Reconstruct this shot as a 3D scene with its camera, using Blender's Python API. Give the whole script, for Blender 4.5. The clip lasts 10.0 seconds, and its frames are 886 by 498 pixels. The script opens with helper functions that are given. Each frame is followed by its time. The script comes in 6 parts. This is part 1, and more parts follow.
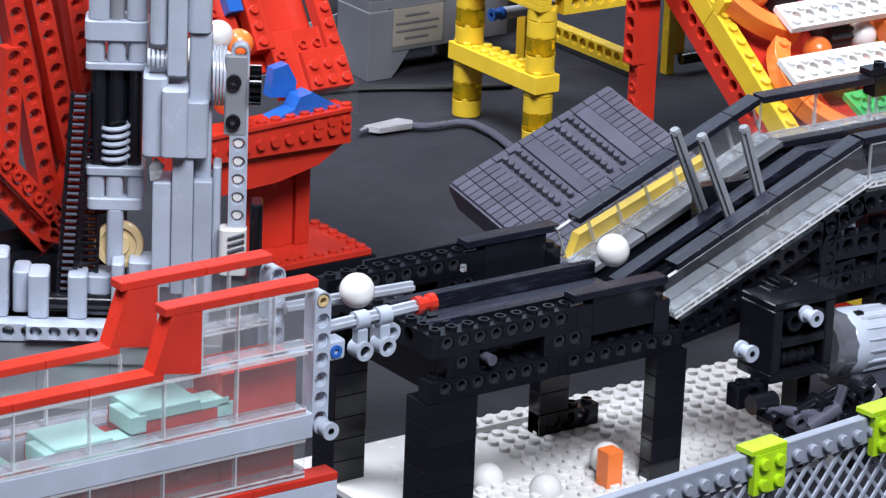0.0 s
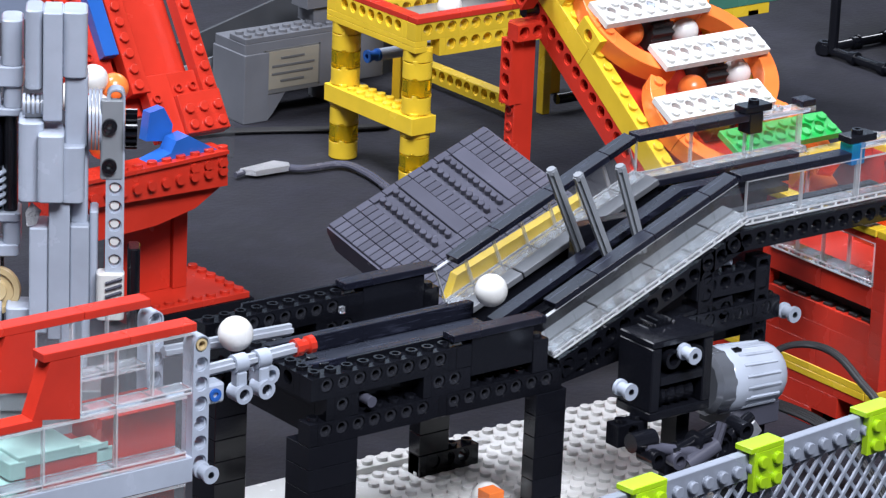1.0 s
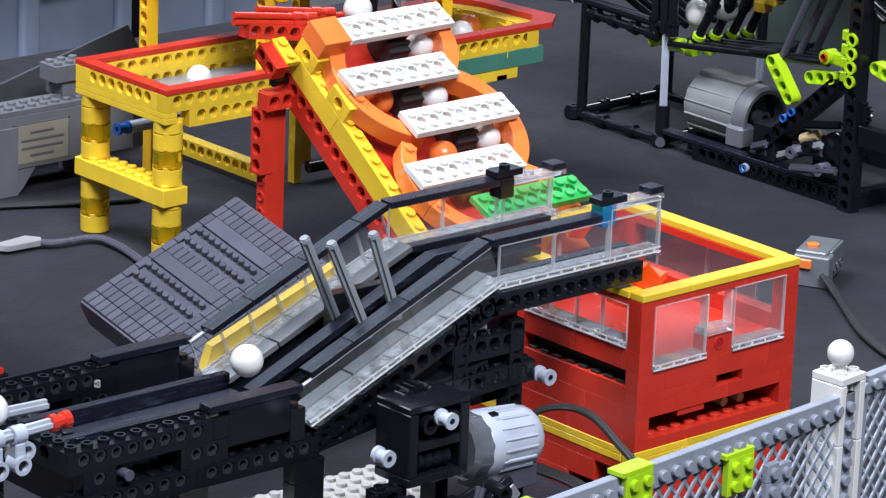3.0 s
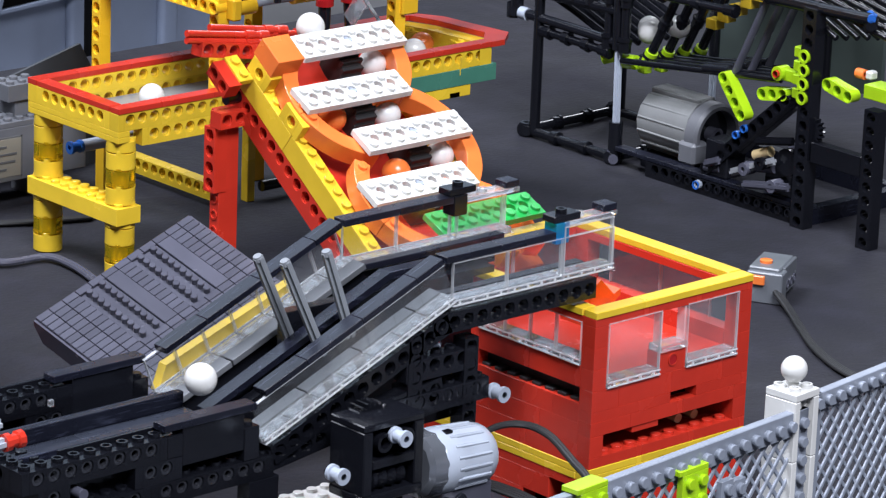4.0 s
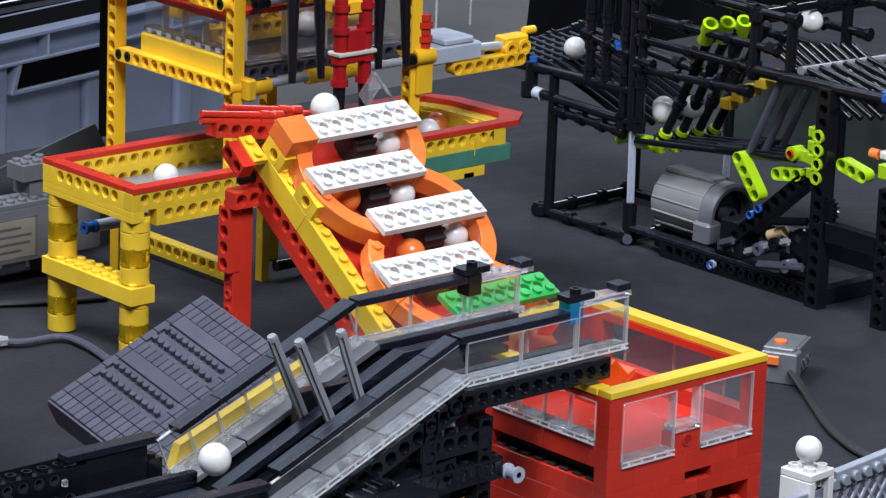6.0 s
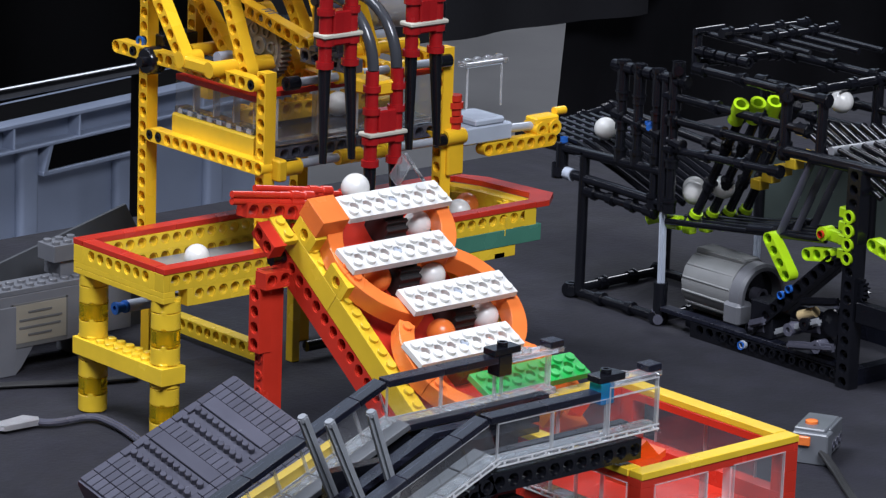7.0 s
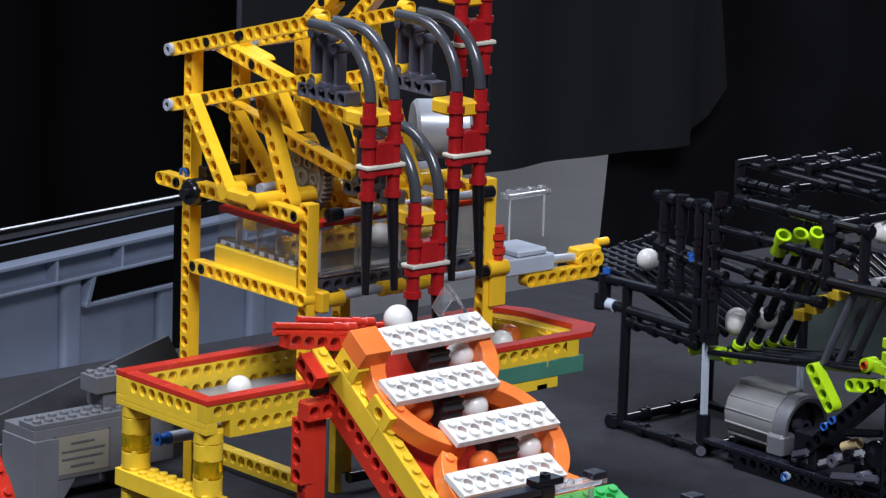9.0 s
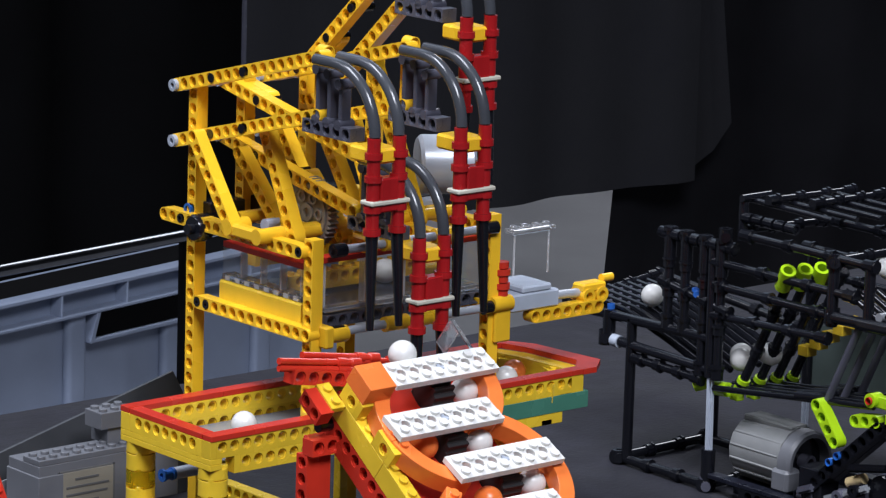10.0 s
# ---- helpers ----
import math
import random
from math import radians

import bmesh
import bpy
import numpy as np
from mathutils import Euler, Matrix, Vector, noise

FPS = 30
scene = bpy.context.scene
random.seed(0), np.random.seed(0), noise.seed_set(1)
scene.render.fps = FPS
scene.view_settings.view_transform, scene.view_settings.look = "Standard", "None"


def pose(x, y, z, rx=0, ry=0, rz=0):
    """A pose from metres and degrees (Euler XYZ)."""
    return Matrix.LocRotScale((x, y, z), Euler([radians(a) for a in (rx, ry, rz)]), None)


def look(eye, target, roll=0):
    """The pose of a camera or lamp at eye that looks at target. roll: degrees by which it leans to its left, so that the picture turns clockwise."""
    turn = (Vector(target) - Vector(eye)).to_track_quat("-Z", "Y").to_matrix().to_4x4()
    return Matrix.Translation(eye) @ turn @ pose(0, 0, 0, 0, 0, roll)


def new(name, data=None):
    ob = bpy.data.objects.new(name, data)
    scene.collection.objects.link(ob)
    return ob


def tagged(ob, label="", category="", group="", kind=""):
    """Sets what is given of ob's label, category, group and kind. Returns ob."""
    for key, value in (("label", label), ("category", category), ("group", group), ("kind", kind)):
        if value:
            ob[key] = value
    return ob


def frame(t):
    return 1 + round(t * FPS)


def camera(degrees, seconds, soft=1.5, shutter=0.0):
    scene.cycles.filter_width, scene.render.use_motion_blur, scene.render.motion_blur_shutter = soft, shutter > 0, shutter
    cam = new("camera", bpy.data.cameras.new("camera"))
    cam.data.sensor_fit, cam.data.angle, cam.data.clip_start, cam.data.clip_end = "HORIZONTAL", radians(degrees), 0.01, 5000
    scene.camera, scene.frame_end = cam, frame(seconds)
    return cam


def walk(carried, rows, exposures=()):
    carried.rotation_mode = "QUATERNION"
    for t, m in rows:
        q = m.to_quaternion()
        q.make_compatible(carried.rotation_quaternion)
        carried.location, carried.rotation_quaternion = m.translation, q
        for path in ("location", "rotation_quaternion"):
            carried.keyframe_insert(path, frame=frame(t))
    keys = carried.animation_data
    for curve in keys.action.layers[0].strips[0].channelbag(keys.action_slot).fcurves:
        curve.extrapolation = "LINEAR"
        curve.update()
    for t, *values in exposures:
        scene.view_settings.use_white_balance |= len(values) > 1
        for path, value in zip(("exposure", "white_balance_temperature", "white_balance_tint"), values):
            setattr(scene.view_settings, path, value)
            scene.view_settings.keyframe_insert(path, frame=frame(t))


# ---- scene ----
cam = camera(13.3, 10.0, soft=1.3)
EYE = (-1.1755, -1.5282, 0.6141)
# seconds, yaw, pitch, roll in degrees: the camera stands on one spot and pans
TURNS = [
    (0.0, -36.026, -19.222, -2.408), (0.5, -37.227, -18.862, -2.450), (1.0, -37.941, -18.523, -2.359),
    (1.5, -39.011, -18.151, -2.202), (2.0, -40.351, -17.820, -2.203), (2.5, -41.207, -17.542, -2.240),
    (3.0, -41.790, -17.343, -2.214), (4.3, -42.551, -16.975, -2.190), (4.5, -42.457, -16.900, -2.169),
    (5.0, -42.439, -16.644, -2.200), (6.3, -42.099, -15.507, -2.110), (6.5, -41.989, -15.251, -2.094),
    (7.0, -41.720, -14.659, -2.003), (7.5, -41.462, -14.088, -1.890), (8.0, -41.212, -13.564, -1.859),
    (8.5, -41.132, -13.151, -1.850), (9.0, -40.993, -12.702, -1.795), (9.5, -40.937, -12.386, -1.740),
    (10.0, -40.906, -12.168, -1.770),
]
EXPOSURES = [(0.0, 0.03), (1.0, 0.06), (2.0, 0.10), (3.0, 0.04), (5.0, -0.02), (6.5, -0.40), (8.0, -0.46), (10.0, -0.42)]
walk(cam, [(t, pose(*EYE, 0, 0, yaw) @ pose(0, 0, 0, pitch) @ pose(0, 0, 0, 0, roll) @ pose(0, 0, 0, 90))
           for t, yaw, pitch, roll in TURNS], EXPOSURES)

# ---- world and lamps ----
world = bpy.data.worlds.new("hall_light")
scene.world = world
world.use_nodes = True
world.node_tree.nodes["Background"].inputs[0].default_value = (0.80, 0.88, 1.0, 1)
world.node_tree.nodes["Background"].inputs[1].default_value = 0.35


def area(name, where, at, size, size_y, power, colour):
    lamp = bpy.data.lights.new(name, "AREA")
    lamp.shape, lamp.size, lamp.size_y, lamp.energy, lamp.color = "RECTANGLE", size, size_y, power, colour
    ob = new(name, lamp)
    ob.matrix_world = look(where, at)
    return ob


area("unseen_lamp", (-1.3, 0.7, 3.3), (0.0, -0.1, 0.0), 1.6, 1.2, 190, (0.83, 0.875, 1.0))
area("unseen_lamp", (-1.0, -2.4, 3.0), (0.0, -0.2, 0.0), 1.6, 1.2, 246, (0.85, 0.885, 1.0))
# Weak back light, added out of view.
area("unseen_lamp", (-2.3, 3.0, 3.6), (0.0, -0.2, 0.0), 1.6, 0.8, 35, (0.83, 0.875, 1.0))
# Unseen lamp added to brighten the far floor.
area("unseen_lamp", (5.2, 3.1, 4.2), (3.2, 3.2, 0.0), 2.4, 2.4, 215, (0.88, 0.91, 1.0))
# Unseen dim panel added so the incline shows a bluish sheen.
area("sheen_panel", (0.95, 3.2, 3.4), (-0.2, -0.4, 0.1), 2.6, 1.7, 27, (0.66, 0.80, 1.0))
# Unseen low panel at the back, added for sheen on flat tops.
area("sheen_panel", (5.3, 5.9, 3.0), (0.0, -0.2, 0.0), 4.4, 1.7, 24, (0.62, 0.77, 1.0))

# ---- materials ----


def material(name, rgb, rough=0.25, metal=0.0, grain=40.0, bump=0.02, vary=0.10, trans=0.0, ior=1.5, stain=0.12, coat=0.0):
    """A surface with fine relief, blotches at two scales and a small shift from piece to piece."""
    m = bpy.data.materials.new(name)
    m.use_nodes = True
    nt = m.node_tree
    n, link = nt.nodes, nt.links.new
    b = n["Principled BSDF"]
    tex = n.new("ShaderNodeTexCoord")
    info = n.new("ShaderNodeObjectInfo")
    fine, broad = n.new("ShaderNodeTexNoise"), n.new("ShaderNodeTexNoise")
    fine.inputs["Scale"].default_value, fine.inputs["Detail"].default_value = grain * 25, 4
    broad.inputs["Scale"].default_value, broad.inputs["Detail"].default_value = grain * 1.2, 5
    link(tex.outputs["Object"], fine.inputs["Vector"])
    link(tex.outputs["Object"], broad.inputs["Vector"])
    hsv = n.new("ShaderNodeHueSaturation")
    hsv.inputs["Color"].default_value = (*rgb, 1)
    a = n.new("ShaderNodeMapRange")
    a.inputs[3].default_value, a.inputs[4].default_value = 1 - vary, 1 + vary
    link(info.outputs["Random"], a.inputs[0])
    c = n.new("ShaderNodeMapRange")
    c.inputs[1].default_value, c.inputs[2].default_value = 0.3, 0.7
    c.inputs[3].default_value, c.inputs[4].default_value = 1 - stain, 1 + stain * 0.5
    link(broad.outputs["Fac"], c.inputs[0])
    mul = n.new("ShaderNodeMath")
    mul.operation = "MULTIPLY"
    link(a.outputs[0], mul.inputs[0])
    link(c.outputs[0], mul.inputs[1])
    link(mul.outputs[0], hsv.inputs["Value"])
    link(hsv.outputs["Color"], b.inputs["Base Color"])
    r = n.new("ShaderNodeMapRange")
    r.inputs[3].default_value, r.inputs[4].default_value = rough * 0.75, rough * 1.3
    link(broad.outputs["Fac"], r.inputs[0])
    link(r.outputs[0], b.inputs["Roughness"])
    bp = n.new("ShaderNodeBump")
    bp.inputs["Strength"].default_value, bp.inputs["Distance"].default_value = bump * 5, 0.0002
    link(fine.outputs["Fac"], bp.inputs["Height"])
    link(bp.outputs["Normal"], b.inputs["Normal"])
    b.inputs["Metallic"].default_value = metal
    b.inputs["IOR"].default_value = ior
    b.inputs["Transmission Weight"].default_value = trans
    b.inputs["Coat Weight"].default_value = coat
    return m



def worn(name, rgb, scuff):
    """Dark plastic with pale rubbed streaks and patches along its length."""
    m = material(name, rgb, rough=0.27, bump=0.03, vary=0.25)
    nt = m.node_tree
    n, lk = nt.nodes, nt.links.new
    b = n["Principled BSDF"]
    base = b.inputs["Base Color"].links[0].from_socket
    tex, mp = n.new("ShaderNodeTexCoord"), n.new("ShaderNodeMapping")
    mp.inputs["Scale"].default_value = (55, 900, 700)
    ns, ramp_n, mix = n.new("ShaderNodeTexNoise"), n.new("ShaderNodeValToRGB"), n.new("ShaderNodeMixRGB")
    ns.inputs["Scale"].default_value, ns.inputs["Detail"].default_value, ns.inputs["Roughness"].default_value = 1.0, 7, 0.7
    ramp_n.color_ramp.elements[0].position, ramp_n.color_ramp.elements[1].position = 0.54, 0.84
    lk(tex.outputs["Object"], mp.inputs[0])
    lk(mp.outputs[0], ns.inputs["Vector"])
    lk(ns.outputs["Fac"], ramp_n.inputs[0])
    lk(ramp_n.outputs[0], mix.inputs[0])
    lk(base, mix.inputs[1])
    mix.inputs[2].default_value = (*scuff, 1)
    lk(mix.outputs[0], b.inputs["Base Color"])
    return m


RED = material("red_plastic", (0.52, 0.031, 0.016), vary=0.05)
YEL = material("yellow_plastic", (0.76, 0.51, 0.032))
YE2 = material("warm_yellow_plastic", (0.82, 0.475, 0.022))
DRD = material("dark_red_plastic", (0.34, 0.010, 0.012))
TUB = material("iron_grey_plastic", (0.052, 0.056, 0.065), rough=0.18)
GRY = material("stone_grey_plastic", (0.22, 0.235, 0.25))
WHI = material("white_plastic", (0.66, 0.655, 0.63), vary=0.03, stain=0.06)
LGR = material("light_grey_plastic", (0.37, 0.41, 0.48), vary=0.07)
DGR = material("dark_grey_plastic", (0.072, 0.073, 0.096), vary=0.13)
BOXM = material("aged_grey_plastic", (0.13, 0.135, 0.15), rough=0.4)
TILG = material("scuffed_grey_plastic", (0.115, 0.12, 0.13), rough=0.34, vary=0.15)
MGR = material("mid_grey_plastic", (0.20, 0.21, 0.225))
BLK = material("black_plastic", (0.006, 0.0065, 0.0092), rough=0.15, vary=0.2, ior=1.48)
# Lighter, glossier black for the tubes that catch glints in holes.
PINB = material("glint_tube_plastic", (0.022, 0.023, 0.028), rough=0.12, coat=0.5)
BLW = worn("black_worn_plastic", (0.0072, 0.0082, 0.0155), (0.060, 0.068, 0.105))
BGW = worn("grey_worn_plastic", (0.026, 0.030, 0.042), (0.075, 0.085, 0.115))
ORA = material("orange_plastic", (0.85, 0.20, 0.042))
LIM = material("lime_plastic", (0.36, 0.58, 0.012))
GRN = material("green_plastic", (0.02, 0.36, 0.07))
BLU = material("blue_plastic", (0.02, 0.11, 0.42))
TEA = material("sand_green_plastic", (0.06, 0.20, 0.14))
TAN = material("tan_plastic", (0.55, 0.42, 0.22))
SIL = material("silver_plastic", (0.40, 0.43, 0.48), rough=0.3, metal=0.2)
RUB = material("black_rubber", (0.012, 0.012, 0.013), rough=0.55)
STE = material("steel", (0.17, 0.175, 0.19), rough=0.2, metal=1.0)
PAP = material("paper", (0.50, 0.48, 0.40), rough=0.8, vary=0.02)
INK = material("ink", (0.10, 0.10, 0.10), rough=0.8)
PLUG = material("plug_grey_plastic", (0.13, 0.14, 0.155))
FOIL = material("crumpled_foil", (0.6, 0.6, 0.62), rough=0.35, metal=0.6, grain=60, bump=2.0)
GEARM = material("tan_grey_plastic", (0.24, 0.23, 0.205))
CAPM = material("silver_cap_plastic", (0.30, 0.32, 0.36), rough=0.18, metal=0.7)
MOTM = material("silver_grey_plastic", (0.42, 0.46, 0.53), rough=0.18, metal=0.12, coat=0.3)
BOARD = material("matt_grey_board", (0.045, 0.048, 0.054), rough=0.7)
MOTW = material("warm_grey_plastic", (0.185, 0.19, 0.19), rough=0.42)
AQU = material("aqua_plastic", (0.42, 0.68, 0.62))


def clear(name, rgb, body, through_rgb):
    """Clear plastic: see-through, with a thin glossy skin and a little milky body."""
    m = material(name, rgb, rough=0.15, bump=0.02, vary=0.03, stain=0.1)
    nt = m.node_tree
    out = nt.nodes["Material Output"]
    see, gloss = nt.nodes.new("ShaderNodeBsdfTransparent"), nt.nodes.new("ShaderNodeBsdfGlossy")
    skin, mix = nt.nodes.new("ShaderNodeMixShader"), nt.nodes.new("ShaderNodeMixShader")
    see.inputs[0].default_value = (*through_rgb, 1)
    gloss.inputs["Roughness"].default_value = 0.07
    facing = nt.nodes.new("ShaderNodeLayerWeight")
    facing.inputs[0].default_value = 0.12
    nt.links.new(facing.outputs["Facing"], skin.inputs[0])
    nt.links.new(see.outputs[0], skin.inputs[1])
    nt.links.new(gloss.outputs[0], skin.inputs[2])
    mix.inputs[0].default_value = body
    nt.links.new(skin.outputs[0], mix.inputs[1])
    nt.links.new(nt.nodes["Principled BSDF"].outputs[0], mix.inputs[2])
    nt.links.new(mix.outputs[0], out.inputs[0])
    return m




def solid_clear(name, rgb, body, tint=(0.97, 0.98, 0.99)):
    """Thick clear plastic: refracting, with a little milky body."""
    m = material(name, rgb, rough=0.2, bump=0.02, vary=0.03, stain=0.1)
    nt = m.node_tree
    glass, mix = nt.nodes.new("ShaderNodeBsdfGlass"), nt.nodes.new("ShaderNodeMixShader")
    glass.inputs["Color"].default_value = (*tint, 1)
    glass.inputs["Roughness"].default_value, glass.inputs["IOR"].default_value = 0.03, 1.49
    mix.inputs[0].default_value = body
    nt.links.new(glass.outputs[0], mix.inputs[1])
    nt.links.new(nt.nodes["Principled BSDF"].outputs[0], mix.inputs[2])
    nt.links.new(mix.outputs[0], nt.nodes["Material Output"].inputs[0])
    return m


CLF = solid_clear("solid_clear_plastic", (0.85, 0.88, 0.92), 0.10)
# Whiter body in CLW and CLE paints edge glints into clear plastic.
CLW = solid_clear("glint_clear_plastic", (0.92, 0.93, 0.94), 0.5)
CLE = clear("lit_clear_edge", (0.94, 0.95, 0.97), 0.28, (0.97, 0.98, 0.98))
CLR = clear("clear_plastic", (0.80, 0.82, 0.84), 0.02, (0.96, 0.97, 0.97))
# Some white body, painting sparkle into the clear feet.
CLS = solid_clear("sparkling_clear_plastic", (0.92, 0.93, 0.95), 0.14)
CLH = clear("hazy_clear_plastic", (0.82, 0.84, 0.86), 0.05, (0.96, 0.97, 0.97))
TYE = solid_clear("clear_yellow_plastic", (0.85, 0.62, 0.02), 0.22, (0.98, 0.80, 0.10))
TOR = clear("clear_orange_plastic", (0.95, 0.22, 0.03), 0.35, (0.98, 0.35, 0.06))
TBL = clear("clear_blue_plastic", (0.02, 0.32, 0.65), 0.40, (0.10, 0.55, 0.90))


def felt(name, rgb):
    """Dark felt: lighter blotches that paint in sheen, a fine nap, soft creases and scattered pale lint."""
    m = material(name, rgb, rough=0.85, grain=12, bump=0.4, vary=0.0, stain=0.25)
    nt = m.node_tree
    n, lk = nt.nodes, nt.links.new
    b = n["Principled BSDF"]
    base = b.inputs["Base Color"].links[0].from_socket
    tex = n.new("ShaderNodeTexCoord")
    crease, patch, lint, nap = (n.new("ShaderNodeTexNoise") for _ in range(4))
    for node, scale, detail in ((crease, 7, 3), (patch, 45, 8), (lint, 700, 2), (nap, 1100, 3)):
        node.inputs["Scale"].default_value, node.inputs["Detail"].default_value = scale, detail
        lk(tex.outputs["Object"], node.inputs["Vector"])
    crease.inputs["Distortion"].default_value = 1.2

    def ramped(node, a, c, lo, hi):
        r = n.new("ShaderNodeMapRange")
        for k, v in enumerate((a, c, lo, hi)):
            r.inputs[k + 1].default_value = v
        lk(node.outputs["Fac"], r.inputs[0])
        return r.outputs[0]

    # Blotches of sheen, put into the colour as a lighter tone.
    sheen_mix = n.new("ShaderNodeMixRGB")
    sheen_mix.inputs[2].default_value = (rgb[0] * 2.6, rgb[1] * 2.5, rgb[2] * 2.3, 1)
    lk(ramped(patch, 0.45, 0.75, 0.0, 0.55), sheen_mix.inputs[0])
    lk(base, sheen_mix.inputs[1])
    nap_mix = n.new("ShaderNodeMixRGB")
    nap_mix.blend_type = "MULTIPLY"
    nap_mix.inputs[0].default_value = 1.0
    lk(sheen_mix.outputs[0], nap_mix.inputs[1])
    lk(ramped(nap, 0.32, 0.68, 0.5, 1.5), nap_mix.inputs[2])
    lint_mix = n.new("ShaderNodeMixRGB")
    lint_mix.inputs[2].default_value = (0.10, 0.10, 0.11, 1)
    lk(ramped(lint, 0.755, 0.80, 0.0, 0.7), lint_mix.inputs[0])
    lk(nap_mix.outputs[0], lint_mix.inputs[1])
    lk(lint_mix.outputs[0], b.inputs["Base Color"])
    bump = n.new("ShaderNodeBump")
    bump.inputs["Strength"].default_value, bump.inputs["Distance"].default_value = 0.8, 0.006
    lk(crease.outputs["Fac"], bump.inputs["Height"])
    lk(b.inputs["Normal"].links[0].from_socket, bump.inputs["Normal"])
    lk(bump.outputs["Normal"], b.inputs["Normal"])
    return m


CLOTH = felt("dark_felt", (0.0062, 0.0062, 0.0118))
# Lighter copy of black_drape; the extra brightness is put into its colour.
DRAPE_LIT = material("black_drape_lit", (0.0095, 0.0095, 0.0112), rough=0.95, ior=1.15, grain=6, bump=0.3, vary=0.0, stain=0.3)
FEN = material("fence_grey_plastic", (0.24, 0.265, 0.315), vary=0.06)
PANEL = material("dull_green_grey_board", (0.05, 0.066, 0.060), rough=0.5)
LABELM = material("label_paper", (0.23, 0.21, 0.165), rough=0.8, vary=0.02)
NAVY = material("navy_cloth", (0.0023, 0.0025, 0.0052), rough=0.85, grain=8, bump=0.3, vary=0.0, stain=0.2)
DRAPE = material("black_drape", (0.0030, 0.0030, 0.0034), rough=0.95, ior=1.15, grain=6, bump=0.3, vary=0.0, stain=0.3)
CRATE = material("grey_crate_plastic", (0.215, 0.255, 0.345), rough=0.45, grain=10, vary=0.02)
CONC = material("hall_floor", (0.26, 0.26, 0.27), rough=0.6, grain=3, bump=0.1, vary=0.0, stain=0.2)
WALLM = material("hall_wall", (0.16, 0.16, 0.17), rough=0.8, grain=2, vary=0.0)

# ---- mesh tools, in millimetres ----
K = 0.001


class Shape:
    def __init__(self):
        self.v, self.f = [], []

    def add(self, verts, faces):
        o = len(self.v)
        self.v += [tuple(p) for p in verts]
        self.f += [tuple(i + o for i in q) for q in faces]
        return self

    def box(self, x0, x1, y0, y1, z0, z1, b=0.25):
        """A box with chamfered edges."""
        vs, idx = [], {}
        for ix, sx in enumerate((x0, x1)):
            for iy, sy in enumerate((y0, y1)):
                for iz, sz in enumerate((z0, z1)):
                    dx, dy, dz = (b if ix == 0 else -b), (b if iy == 0 else -b), (b if iz == 0 else -b)
                    for a, p in enumerate(((sx, sy + dy, sz + dz), (sx + dx, sy, sz + dz), (sx + dx, sy + dy, sz))):
                        idx[ix, iy, iz, a] = len(vs)
                        vs.append(p)
        fs = []
        for a in range(3):
            o = [k for k in range(3) if k != a]
            for s in (0, 1):
                q = []
                for i, j in ((0, 0), (1, 0), (1, 1), (0, 1)):
                    c = [0, 0, 0]
                    c[a], c[o[0]], c[o[1]] = s, i, j
                    q.append(idx[c[0], c[1], c[2], a])
                flip = (s == 0) != (a == 1)
                fs.append(q[::-1] if flip else q)
        for a in range(3):
            o = [k for k in range(3) if k != a]
            for i in (0, 1):
                for j in (0, 1):
                    q = []
                    for s, e in ((0, o[0]), (1, o[0]), (1, o[1]), (0, o[1])):
                        c = [0, 0, 0]
                        c[a], c[o[0]], c[o[1]] = s, i, j
                        q.append(idx[c[0], c[1], c[2], e])
                    fs.append(q)
        for ix in (0, 1):
            for iy in (0, 1):
                for iz in (0, 1):
                    fs.append([idx[ix, iy, iz, a] for a in range(3)])
        return self.add(vs, fs)

    def rod(self, p0, p1, r0, r1=None, n=14, caps=True):
        """A cylinder or cone from p0 to p1."""
        r1 = r0 if r1 is None else r1
        p0, p1 = Vector(p0), Vector(p1)
        d = (p1 - p0).normalized()
        a = d.orthogonal().normalized()
        c = d.cross(a)
        vs = []
        for p, r in ((p0, r0), (p1, r1)):
            for k in range(n):
                t = 2 * math.pi * k / n
                vs.append(p + (a * math.cos(t) + c * math.sin(t)) * r)
        fs = [(k, (k + 1) % n, n + (k + 1) % n, n + k) for k in range(n)]
        if caps:
            fs += [tuple(range(n))[::-1], tuple(range(n, 2 * n))]
        return self.add(vs, fs)

    def pad(self, x0, x1, y0, y1, z0, z1, r=2.0, b=0.6):
        """An upright block with round vertical corners and a chamfered top and foot."""
        vs, n = [], 5
        for z, c in ((z0, b), (z0 + b, 0), (z1 - b, 0), (z1, b)):
            for k, (cx, cy) in enumerate(((x1 - r, y1 - r), (x0 + r, y1 - r), (x0 + r, y0 + r), (x1 - r, y0 + r))):
                for i in range(n):
                    t = math.pi / 2 * (k + i / (n - 1))
                    vs.append((cx + (r - c) * math.cos(t), cy + (r - c) * math.sin(t), z))
        m = 4 * n
        fs = [(j * m + k, j * m + (k + 1) % m, (j + 1) * m + (k + 1) % m, (j + 1) * m + k) for j in range(3) for k in range(m)]
        return self.add(vs, fs + [tuple(range(m))[::-1], tuple(range(3 * m, 4 * m))])

    def tube(self, p0, p1, ro, ri, n=16):
        """A hollow cylinder from p0 to p1."""
        p0, p1 = Vector(p0), Vector(p1)
        d = (p1 - p0).normalized()
        a = d.orthogonal().normalized()
        c = d.cross(a)
        vs = []
        for p, r in ((p0, ro), (p1, ro), (p1, ri), (p0, ri)):
            for k in range(n):
                t = 2 * math.pi * k / n
                vs.append(p + (a * math.cos(t) + c * math.sin(t)) * r)
        fs = []
